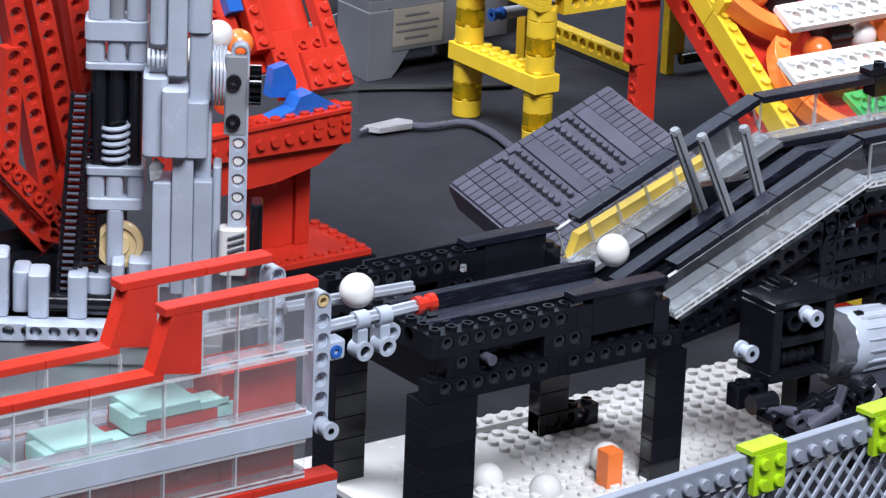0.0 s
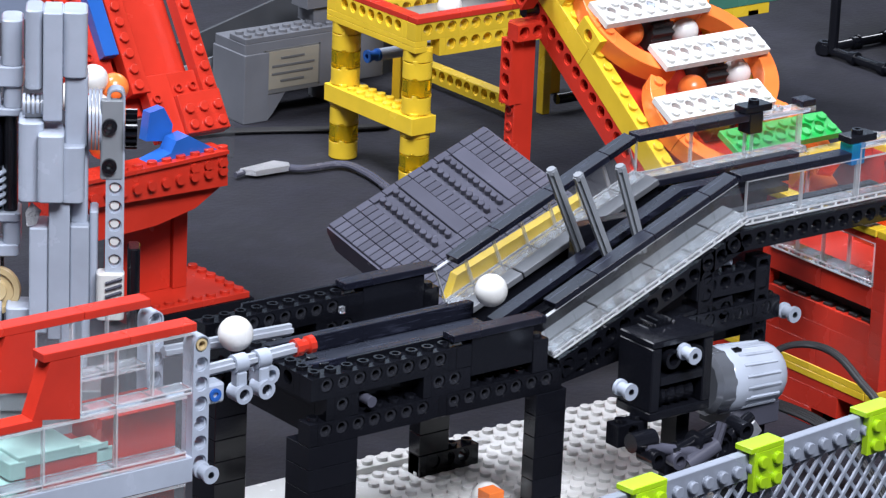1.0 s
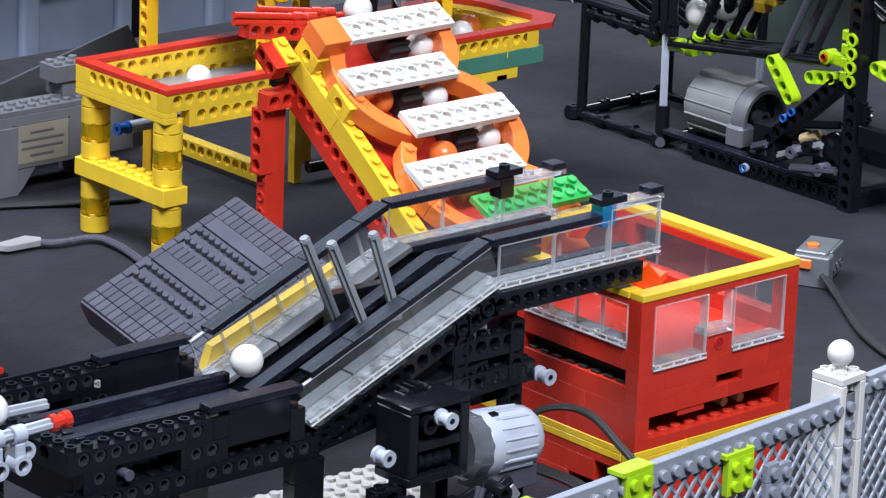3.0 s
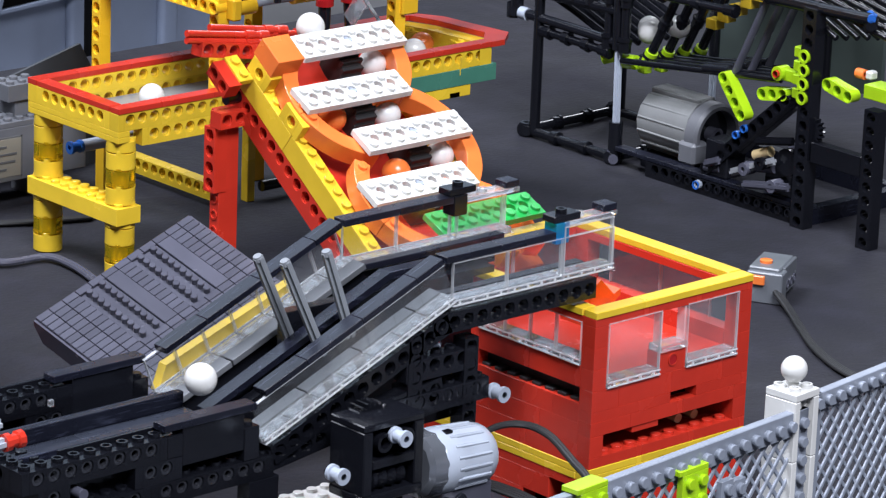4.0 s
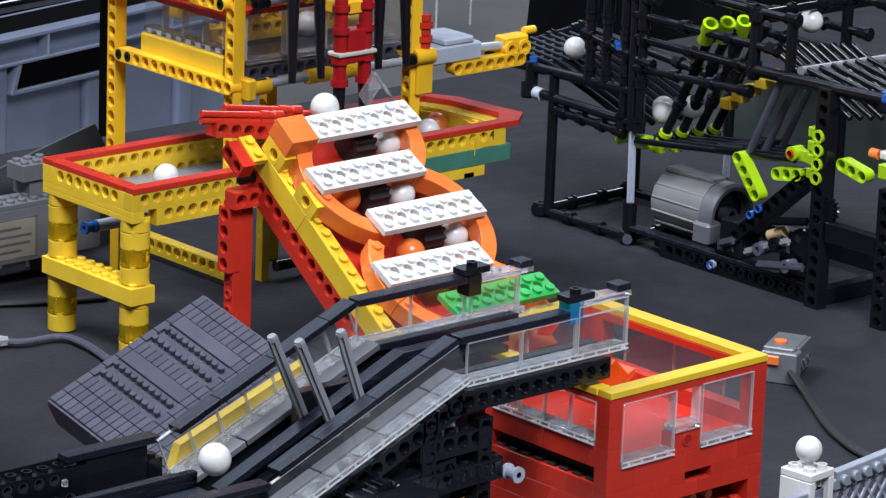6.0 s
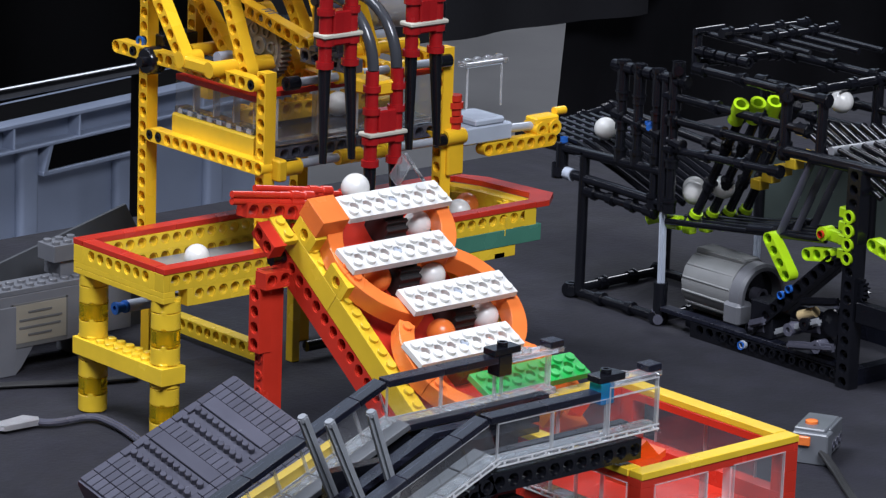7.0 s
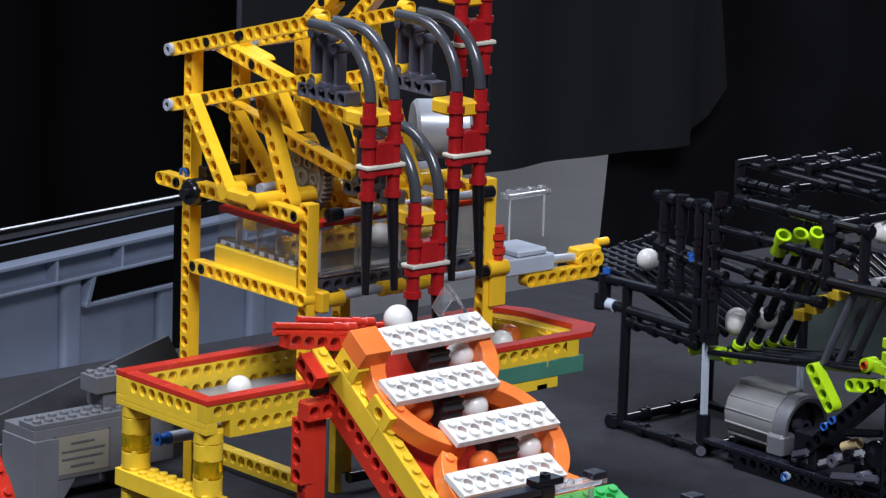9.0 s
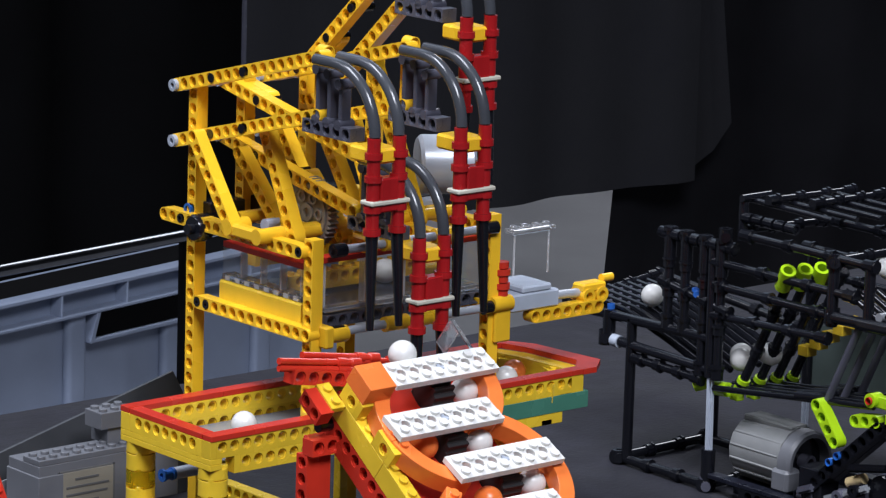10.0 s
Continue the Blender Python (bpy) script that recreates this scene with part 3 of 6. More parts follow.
for y in (-14.4, 15.6):
    custom("raised_brick", lambda s: s.holed(1, 8, -4.7, 4.7, 0.05, 7.95), YEL, slope, at(-14.5, y, -8.0) @ at(rz=90) @ at(0, -8, 0), label="yellow brick with one hole")
    for e in (0.05, 12):
        custom("raised_end", lambda s: s.box(e, e + 3.95, 0.05, 7.95, -4.7, 4.7, 0.15), YEL, slope, at(-14.5, y, -8.0) @ at(rz=90) @ at(0, -8, 0))
brick(slope, YEL, at(-22.5, 24.6, -16), 1, 2, 3.2, True)
custom("bed", lambda s: s.box(-6, 70, -84, 40, -25, -20), RED, slope, label="smooth red sloping bed")
for x, y in ((40, 24), (29, -5), (44, -34), (30, -62)):
    custom("drive_wheel", lambda s: (s.lathe((0, 0, 0), (1, 0, 0), ((-7, 0), (-7, 5), (-6, 8.6), (6, 8.6), (7, 5), (7, 0)), 16), [s.box(-6.5, 6.5, 7.4 * math.cos(a) - 1, 7.4 * math.cos(a) + 1, 7.4 * math.sin(a) - 1, 7.4 * math.sin(a) + 3) for a in [i * math.pi / 6 for i in range(12)]]), RUB, slope, at(x, y, -15), "black toothed wheel")
# foot with the green plate
place("holed_plate", "rung", None, GRN, ladder, at(8, -84, -51) @ at(rx=24) @ at(8, 8, 1.6), "green plate with a row of holes")
custom("foot_plate", lambda s: s.box(-10, 90, -102, -84.2, -30, -26), ORA, slope)
# head: red rails
for p0, p1, r in (((-43, 43, 27.0), (6, 43, 19.6), 1.7), ((-43, 43, 23.6), (6, 43, 16.4), 1.7), ((-23, 51, 25.6), (24, 51, 18.0), 1.7), ((-23, 51, 22.2), (44, 51, 13.6), 1.7)):
    link(ladder, RED, p0, p1, r, "rail")
    custom("rail_end", lambda s: s.lathe(Vector(p1) - Vector((14, 0, -2.1)), (1, 0, -0.15), ((0, 0), (0, 2.4), (5, 2.4), (5.6, 1.9), (8, 1.9), (8.6, 2.4), (14, 2.4), (14, 0)), 14), RED, ladder)
custom("rail_block", lambda s: s.holed(5, 0, -3.6, 3.6, 0, 7.8), RED, ladder, at(-32, 40, 18.2) @ at(ry=9.6), label="red beam with round holes")
custom("clear_slope", lambda s: (s.prism(((50.4, -3.4), (51.6, -3.4), (51.6, 11.4), (50.4, 12)), "y", 38, 46), s.prism(((51.4, 12.4), (53.4, 12.4), (70, -4), (67.6, -4)), "y", 38, 46)), CLF, slope, label="clear bent plate")
# red legs: holes to the side, a broad plain face
for x in (-25, 70):
    custom("leg_head", lambda s: s.holed(4, 4, -4, 4, 0, 7.4), RED, ladder, at(x + 3.6, 42, -52.2) @ at(rz=90) @ at(ry=-90))
    leg = custom("leg", lambda s: s.box(x - 0.4, x + 11.4, 38.5, 45.5, -158, -12, 0.4), RED, ladder)
    for k in range(14):
        custom("socket", lambda s: s.tube((x - 0.9, 42, -152 + 8 * k), (x - 0.3, 42, -152 + 8 * k), 2.6, 1.7, 10), RED, leg)
    custom("knee", lambda s: (s.holed(3, 0, -4, 4, 0, 7.8)), RED, ladder, at(x + 0.2, 33.8, -16))
    custom("leg_joint", lambda s: s.holed(2, 4, -4, 4, 0, 7.8), RED, slope, at(x - 4.6, 23.5, -18) @ at(rz=90) @ at(0, -8, 0))
    custom("joint_pin", lambda s: s.rod((x + 3, 39, -7), (x + 13, 39, -7), 2.9, n=14), BLK, ladder)

# ---- the red ball house ----
house = thing("ball_house", "red brick house with yellow rim and clear windows", "toy house", -56.1, -408.1, -21.5)
house.matrix_world = house.matrix_world @ Matrix.Scale(1.035, 4)


def wall_rows(p, x0, y0, rz, rows):
    """Courses of red bricks with a joint here and there."""
    for z, h, parts in rows:
        x = 0
        for l in parts:
            if l > 0:
                brick(p, RED, at(x0, y0, 0) @ at(rz=rz) @ at(x, 0, z), l, 1, h, False, b=0.1)
            x += 8 * abs(l)


front = [(20.9, 7.9, (4, 4, 4)), (28.8, 9.6, (2, 6, 4)), (38.4, 3.9, (6, 6)),
         (48.7, 4.8, (4, 4, 4)), (53.5, 9.6, (1, -10, 1)), (63.1, 6.4, (3, 4, 4, 1)), (69.5, 4.8, (6, -2, 4)), (74.3, 9.6, (2, 4, 4, 2)),
         (83.9, 9.6, (1, -4, 2, -4, 1)), (93.5, 9.6, (1, -10, 1)), (103.1, 9.6, (1, -10, 1)), (112.7, 3.6, (4, 4, 4))]
wall_rows(house, 0, 0, 0, front)
left = [(20.9, 7.9, (-4, 4, 4)), (28.8, 9.6, (-2, 6, 4)), (38.4, 3.9, (6, 6)),
        (48.7, 9.6, (4, 4, 4)), (58.3, 9.6, (3, 4, 5)), (67.9, 9.0, (2, 6, 4)), (76.9, 7.2, (-8, 4)), (84.1, 9.8, (4, 4, 4)),
        (93.9, 9.6, (-8, 4)), (103.5, 9.4, (-8, 4)), (112.9, 3.4, (6, 6))]
wall_rows(house, 0, 104, -90, [(z, h, tuple(reversed(q))) for z, h, q in left])
wall_rows(house, 96, 8, 90, [(z, h, (12,) if z < 84 or z > 110 else (-11, 1)) for z, h, q in front])
wall_rows(house, 96, 112, 180, [(z, h, (12,) if z < 84 or z > 110 else (1, -10, 1)) for z, h, q in front])
for m, l in ((at(0, -0.3, 0), 12), (at(96.3, 8, 0) @ at(rz=90), 12), (at(96, 112.3, 0) @ at(rz=180), 12), (at(-0.3, 104, 0) @ at(rz=-90), 12)):
    tile(house, YEL, m @ at(0, 0, 42.3), 6)
    tile(house, YEL, m @ at(48, 0, 42.3), 6)
    tile(house, YEL, m @ at(0, 0, 45.5), 4)
    tile(house, YEL, m @ at(32, 0, 45.5), 8)
    tile(house, YEL, m @ at(0, -0.2, 116.3), 12, label="smooth yellow rim")
for u in (8, 56):
    panel(house, CLH, at(u, -0.4, 84.0), 4, label="clear window panel", foot=CLS)
brick(house, CLS, at(39.8, -0.8, 93.6), 2, 1, 3.2, False, label="clear sill")
for u in (40.6, 55.0):
    custom("window_post", lambda s: s.box(u - 0.6, u + 0.6, 0.4, 5, 96.8, 112.4, 0.15), CLE, house, label="clear post with its glint painted in")
custom("brick_hole", lambda s: s.tube((48, -0.4, 89.4), (48, 3, 89.4), 2.9, 2.3, 14), RED, house)
# Darker red disc paints the shade inside the hole.
custom("hole_back", lambda s: s.rod((48, -0.15, 89.4), (48, 0.4, 89.4), 2.25, n=14), DRD, house)
for k in range(4):
    panel(house, CLR, at(-0.3, 24 + 16 * k, 93.9) @ at(rz=-90), 2, 19.2, label="clear window panel", foot=CLS)
for u in (8, 40):
    panel(house, CLR, at(96, u + 16, 84.0) @ at(rz=90), 4, label="clear window panel", foot=CLS)
    panel(house, CLR, at(96 - u, 112, 84.0) @ at(rz=180), 4, label="clear window panel", foot=CLS)
custom("inner_floor", lambda s: s.prism(((8, 79), (88, 84), (88, 86), (8, 81)), "y", 8, 104), RED, house, label="sloping red inner floor")
custom("slot_floor", lambda s: ([s.box(8, 88, 0.2, 24, 50, 53.4)], [s.stud(8 * i + 12, 4, 53.4) for i in range(10)]), RED, house)
custom("slot_back", lambda s: s.box(8, 88, 22, 24, 53.4, 70), BLK, house)
custom("slot_back", lambda s: s.box(40, 70, 7, 8, 68, 76), BLK, house)
custom("slot_back", lambda s: (s.box(6, 8, 8, 76, 74, 86), [s.box(1.5, 7, 10 + 8 * i, 15 + 8 * i, 76.5, 78.2) for i in range(8)]), RUB, house)
brick(house, RED, at(26, 0.6, 60), 2, 1, 3.2, False)
for x in (62, 72):
    custom("gold_pin", lambda s, x=x: s.rod((x, 8, 57), (x, 20, 58), 2.2), TAN, house)
custom("chute", lambda s: (s.prism(((12, 106), (24, 110), (30, 116), (20, 126), (14, 122)), "y", 18, 22), s.prism(((12, 106), (34, 116), (34, 119), (12, 110)), "y", 20, 34)), TOR, house, None, "clear orange chute pieces in the corner")
CS, SN_ = math.cos(radians(SLOPE)), math.sin(radians(SLOPE))
for x, y, m in ((57.5, 21.6, WHI), (14.6, -5, ORA), (46, -9, WHI), (29.6, -42.5, ORA), (60, -38, WHI)):
    z = -13.5
    ball(-57 + x, -215 + y * CS - z * SN_, 158 + y * SN_ + z * CS, m, "white plastic ball on the ladder" if m is WHI else "orange plastic ball on the ladder")
ball(-31, -180, 180.5, WHI, "white plastic ball at the head of the ladder")
ball(45, 40, 86.4, WHI, "white plastic ball in the table trough")
ball(231, 37, 86.4, WHI, "white plastic ball in the table trough")
ball(245, 46, 86.4, ORA, "orange plastic ball in the table trough")
for a in (-75, -16, 43):
    ring_arc(table, YEL, at(222, 40, 79.3, rz=a), 58, 42, 8, 11)

# ---- the black lifting ramp ----
VF, VB = -396.5, -330.5   # its two side faces
ramp = thing("lifting_ramp", "black brick lifting ramp with clear plastic sides", "toy ramp")


def studded_row(p, mat, u0, v, z, l, along="u"):
    if along == "u":
        for k in range(l - 1):
            # Glossy tubes added in the holes to catch glints.
            place("pin", "glint_tube", lambda s: (s.tube((0, 1.1, 0), (0, 6.9, 0), 2.44, 1.5, 14), s.tube((0, 0.7, 0), (0, 1.2, 0), 2.9, 1.7, 14)), PINB, p, at(u0 + 8 + 8 * k, v, z + 5.8))
    return holed_brick(p, mat, at(u0, v, z) if along == "u" else at(u0, v, z) @ at(rz=90), l)


def black_block(u0, u1, v0, v1, z0, z1, b=0.3):
    return custom("brick", lambda s: s.box(u0, u1, v0, v1, z0, z1, b), BLK, ramp)


for v in (VF, VB + 8.5):
    studded_row(ramp, BLK, -356, v, 80.2, 9)
    for x, l in ((-348, 2), (-300, 3)):
        studded_row(ramp, BLK, x, v + 0.2, 70.6, l)
    custom("axle_pin", lambda s: s.rod((-328, v - 3, 76), (-328, v + 10, 76), 2.3), DGR, ramp)
    custom("inner_wall", lambda s: s.box(-332, -276, v + 8.2, v + 10, 70.8, 92, 0.2), BLK, ramp)
    studded_row(ramp, BLK, -356, v, 61.0, 8)
    studded_row(ramp, BLK, -292, v, 61.0, 8)
    brick(ramp, BLK, at(-284, v, 80.2), 1, 1, 9.6, False)
    brick(ramp, BLK, at(-276, v + 0.3, 75.6), 4, 1, 16.4, False)
    brick(ramp, BLK, at(-244, v, 70.6), 1, 1, 14.4, True)
    brick(ramp, BLW, at(-286, v - 0.6, 92.0), 6, 1, 3.2, False, name="tile", label="worn black tile")
# end wall
studded_row(ramp, BLK, -348, VF + 8, 80.2, 7, "v")
brick(ramp, BLK, at(-340, VF + 8, 61.0) @ at(rz=90), 8, 1, 19, False)
brick(ramp, BLK, at(-348, VF + 16, 76.0), 2, 6, 9.6, True)
# legs
for u0, u1, v0, v1 in ((-356, -332, VF, VF + 16), (-356, -340, VB, VB + 16.5), (-241, -225, VF, VF + 8), (-250, -234, VB, VB + 8.5)):
    z = 3.2
    while z < 60:
        h = min(9.6, 61 - z)
        brick(ramp, BLK, at(u0, v0, z), round((u1 - u0) / 8), max(1, round((v1 - v0) / 8)), h, False)
        z += 9.6
holed_brick(ramp, BLK, at(-250, VB - 0.6, 3.2), 4)
# ball trough
for v in (-377, -351):
    custom("rail", lambda s, v=v: s.box(-350, -240, v, v + 4, 80.5, 87.6, 0.3), BLW, ramp, label="worn black rail")
custom("trough_floor", lambda s: s.box(-348, -236, VF + 8, VB, 70, 74), BLK, ramp)
for a, b in ((-346, -298), (-297.8, -240)):
    for v, w in ((VF + 8.4, 10.4), (-372.6, 21), (-346.6, 15.4)):
        custom("floor_tile", lambda s, v=v: s.box(a, b, v, v + w, 78.2, 81, 0.3), BGW, ramp, label="scuffed grey-black floor tile")
custom("clear_joint", lambda s: s.box(-297, -294.6, VB - 4, VB - 2, 87.4, 90.4, 0.3), CLF, ramp)

# inclined sides: tilted frame, x up the slope
TILT_R = 22.3
for v, sgn in ((VF, 1), (VB + 8, -1)):
    inc = new("incline_side")
    inc.empty_display_size = 0.01
    inc.parent = ramp
    inc.matrix_basis = at(-233, v, 75.4) @ at(ry=-TILT_R)
    off = 0 if sgn > 0 else -8
    # clear foot, clear wall and worn black top tiles
    for k in range(7):
        if sgn > 0:
            panel(inc, CLR, at(16 * k, 0, 0), 2, 19.2, "clear panel", foot=CLS, edges=False)
        else:
            panel(inc, CLR, at(16 * k + 16, 0, 0) @ at(rz=180), 2, 19.2, "clear panel", foot=CLS)
    for x, l in ((8, 3), (32, 4), (64, 4), (96, 2)):
        brick(inc, BLW, at(x, off - 0.2 * sgn, 19.5), l, 1, 3.2, False, name="tile", label="worn black tile")
    for k, l in enumerate((4, 4, 4, 2)):
        custom("inner_tile", lambda s: s.box(32 * k + 0.5, 32 * k + 8 * l - 0.2, off + (8.4 if sgn > 0 else -8.2), off + (15.6 if sgn > 0 else -0.4), 0.2, 3.2, 0.3), TILG, inc, label="scuffed grey tile")
        custom("inner_side", lambda s: s.box(32 * k, 32 * k + 8 * l, off + (8.2 if sgn > 0 else -5), off + (15.2 if sgn > 0 else 7.6), -9, -0.3, 0.3), BLK, inc)
    # flat part on top
    top = new("top_side")
    top.empty_display_size = 0.01
    top.parent = ramp
    top.matrix_basis = at(-129.5, v, 116)
    for k in range(3):
        if sgn > 0:
            panel(top, CLR, at(32 * k - 2, 0, 0), 4, 19.2, "clear panel", foot=CLS)
        else:
            panel(top, CLR, at(32 * k + 30, 0, 0) @ at(rz=180), 4, 19.2, "clear panel", foot=CLS)
    custom("flat_tile", lambda s: s.box(-4, 84, off + (8.4 if sgn > 0 else -6), off + (14 if sgn > 0 else -0.4), 0.2, 3.2, 0.3), BLW, top, label="worn black tile")
    for k, l in enumerate((4, 4)):
        brick(top, BLW, at(-6 + 32 * k, off - 0.2 * sgn, 19.8), l, 1, 3.2, False, name="tile", label="worn black tile")
    # little gate posts
    gx, gz = (63, 24.6) if sgn > 0 else (66, 19.0)
    if sgn > 0:
        brick(top, TBL, at(58, 0, 17.0), 1, 1, 9.6, False, label="clear blue brick")
    else:
        brick(top, BLK, at(58, -8, 13.6), 1, 1, 9.6, False)
    brick(top, BLK, at(56.5 if sgn > 0 else 55, off, 26.8 if sgn > 0 else 23.4), 2, 1, 3.2, False, name="plate")
    custom("peg", lambda s: s.tube((64 if sgn > 0 else 63, off + 4, 29.8 if sgn > 0 else 26.4), (64 if sgn > 0 else 63, off + 4, 32 if sgn > 0 else 28.6), 2.5, 1.4), BLK, top)
    custom("clear_gate", lambda s: s.box(gx, gx + 30, 0 if sgn > 0 else -1.4, 1.4 if sgn > 0 else 0, 0, gz, 0.1), CLR, top)
    custom("gate_top", lambda s: (s.box(gx, gx + 32, off, off + 8, gz, gz + 2.4, 0.3), s.stud(gx + 12, off + 4, gz + 2.4, True)), CLS, top, label="clear plate on the gate")
    for x in (gx, gx + 29.2):
        custom("gate_edge", lambda s: s.box(x, x + 0.7, -0.3 if sgn > 0 else -1.7, 1.7 if sgn > 0 else 0.3, 0, gz, 0.1), CLE, top)
    custom("gate_edge", lambda s: s.box(gx, gx + 30, -0.5 if sgn > 0 else -1.9, 1.9 if sgn > 0 else 0.5, gz - 0.6, gz, 0.1), CLE, top)
    brick(top, BLW, at(gx + 23.5, off, gz + 2.5), 1, 1, 3.2, False, name="tile")
    custom("clear_foot", lambda s: s.box(-2, 96, off, off + 8, -1.8, 0, 0.2), CLR, top)
    # dark beam below, with holes
    custom("beam", lambda s: s.holed(13, 0, -4.6, 4.6, 0, 7.6), BLK, inc, at(6, off, -7))
    custom("beam", lambda s: s.holed(12, 0, -4.6, 4.6, 0, 7.6), BLK, top, at(-8, off, -7))
    # uprights
    for u in (-151, -119):
        custom("upright", lambda s: s.holed(7, 0, -4, 4, 0, 7.6), BLK, ramp, at(u, v + off, 56 if u < -130 else 48) @ at(ry=-90))
    custom("cross_beam", lambda s: s.holed(10, 0, -4.6, 4.6, 0, 7.6), BLK, ramp, at(-184, v + off + 0.4, 72) @ at(ry=-3))
    custom("cross_beam", lambda s: s.holed(12, 0, -4.6, 4.6, 0, 7.6), BLK, ramp, at(-226, v + off + 0.4, 68) @ at(ry=-8))
    holed_brick(ramp, BLK, at(-164, v + off - 0.2, 70.6), 7)
    # More added glint-catching tubes in this brick's holes.
    for k in range(6):
        place("pin", "glint_tube", None, PINB, ramp, at(-156 + 8 * k, v + off - 0.2, 76.4))
    holed_brick(ramp, BLK, at(-156, v + off + 0.2, 86), 5)
    brick(ramp, BLK, at(-150, v + off + 8.4 * sgn, 62), 4, 1, 19.2, True, True)
# chain bed between the sides, and lifting fingers
for v0, drop, mat in ((-362, -0.5, BLW), (-384, 14, BLK), (-346, 14, BLK)):
    flat = -110 if drop < 0 else -60
    custom("slide", lambda s: s.prism(((-236, 78 - drop), (-136, 120 - drop), (flat, 120 - drop), (flat, 123 - drop), (-137, 123 - drop), (-236, 81 - drop)), "y", v0, v0 + (7 if drop < 0 else 14)), mat, ramp)
FINGER = material("finger_grey_plastic", (0.23, 0.245, 0.265), rough=0.42)
for p0, p1 in (((-182, -352.5, 96), (-203, -352.5, 140)), ((-180, -369, 97), (-202, -369, 142)), ((-166, -371, 103), (-181, -371, 143))):
    d = (Vector(p1) - Vector(p0)).normalized()
    fg = link(ramp, FINGER, p0, p1, 2.3, "finger", "mid grey lifting finger", cross=True)
    custom("finger_tip", lambda s: s.rod((Vector(p1) - Vector(p0)).length * Vector((1, 0, 0)) - Vector((1.5, 0, 0)), (Vector(p1) - Vector(p0)).length * Vector((1, 0, 0)) + Vector((0.8, 0, 0)), 2.35, 1.9, 12), FINGER, fg)
link(ramp, LGR, (-150, VF + 20, 96), (-136, VF + 2, 101), 2.2, "axle")
bush(ramp, LGR, at(-104, VF - 6, 72.5) @ at(rz=90), label="light grey bush")

# ---- gear box and motor ----
GU, GV = -214, VF - 30
gear = thing("gear_motor", "silver-grey toy motor on a black gear box", "toy motor", GU, GV, 0)
custom("gear_box", lambda s: (s.box(9, 42, 0, 22, 51, 55, 0.5), s.box(9, 42, 0, 22, 83, 86, 0.5), s.box(9, 14, 0, 22, 55, 83, 0.5), s.box(37, 42, 0, 22, 55, 83, 0.5), s.box(14, 37, 12, 22, 55, 83, 0.3), s.box(14, 37, 0, 12, 66, 70, 0.3)), BLK, gear, label="open black gear box")
for x, z in ((20, 77), (32, 77)):
    custom("bearing", lambda s: s.tube((x, -0.6, z), (x, 11.5, z), 4.2, 2.6, 18), BLK, gear)
custom("worm", lambda s: s.lathe((15, 6, 60.5), (1, 0, 0), ((0, 0), (0, 3), (1, 5), (3, 5), (4, 3), (6, 5), (8, 5), (9, 3), (11, 5), (13, 5), (14, 3), (16, 5), (18, 5), (19, 3), (20, 0)), 18), BLK, gear)
custom("gear_wheel", lambda s: (toothed(s, (26, 18, 79), "y", 10.5, 24, 7), s.tube((26, 13, 79), (26, 23, 79), 6, 2.4)), BLK, gear)
for p in ((25, -8, 79.8), (-8.6, -8, 70.6)):
    bush(gear, LGR, at(*p) @ at(rz=90), label="light grey bush")
    link(gear, BLK, (p[0], p[1] + 6, p[2]), (p[0], 2, p[2]), 2.3, "axle", cross=True)
# motor: dark faceted front cap, smooth body, flat ribs towards the rear
custom("motor_cap", lambda s: s.lathe((46, 12, 57.6), (1, 0, -0.06), ((0, 0), (0, 12), (2, 14.2), (9, 14.6), (9.2, 13.8), (14, 13.8)), 12), CAPM, gear, label="shiny dark grey faceted motor cap")
body = custom("motor_body", lambda s: (s.lathe((54.6, 12, 57.1), (1, 0, -0.06), ((0, 0), (0, 14.2), (1, 14.7), (9, 14.6), (9.4, 14.0)), 36), s.lathe((63.5, 12, 56.6), (1, 0, -0.06), ((0, 14.2), (16, 14.0), (20, 13.2), (22.5, 11.4), (23.4, 9), (23.4, 0)), 18)), MOTM, gear, label="silver-grey fluted motor body")
for i in range(18):
    a = i * math.pi / 9
    custom("rib", lambda s: s.rod((61, 12 + 14.2 * math.cos(a), 56.7 + 14.2 * math.sin(a)), (80, 12 + 13.6 * math.cos(a), 55.6 + 13.6 * math.sin(a)), 0.9, n=6), MOTM, body)
custom("motor_slot", lambda s: s.box(60, 64, 6.2, 9.2, 70.0, 71.4, 0.2), BLK, gear)
custom("motor_foot", lambda s: (s.box(56, 84, 2, 22, 36, 46, 0.6)), DGR, gear)
for b in ((35, 42, 12, 22, 3.3, 51), (64, 80, 6, 20, 0, 36)):
    custom("foot", lambda s: s.box(*b), BLK, gear)
holed_brick(gear, BLK, at(-4, 4, 41), 2)
holed_brick(gear, BLK, at(12, -8, 30), 5)
link(gear, DGR, (44, -6, 46), (30, -12, 22), 2.3, "axle", cross=True)
for p0, p1, r, m in (((2, -6, 44), (26, -10, 38), 2.4, DGR), ((14, -9, 40), (44, -4, 44), 2.4, BLK), ((20, -12, 34), (36, -12, 40), 3.6, DGR), ((46, -8, 40), (60, -6, 46), 2.4, BLK), ((-4, -4, 46), (8, -4, 46), 4.2, BLK)):
    link(gear, m, p0, p1, r, "axle")
for x, z in ((4, 40), (16, 37), (30, 41), (52, 43)):
    custom("pin", lambda s: s.tube((x, -13, z), (x, -3, z), 3.9, 2.2, 14), BLK if x != 16 else DGR, gear)
custom("arm", lambda s: s.box(0, 30, 0, 5, 0, 8, 0.6), MGR, gear, at(46, -4, 18) @ at(ry=-38))
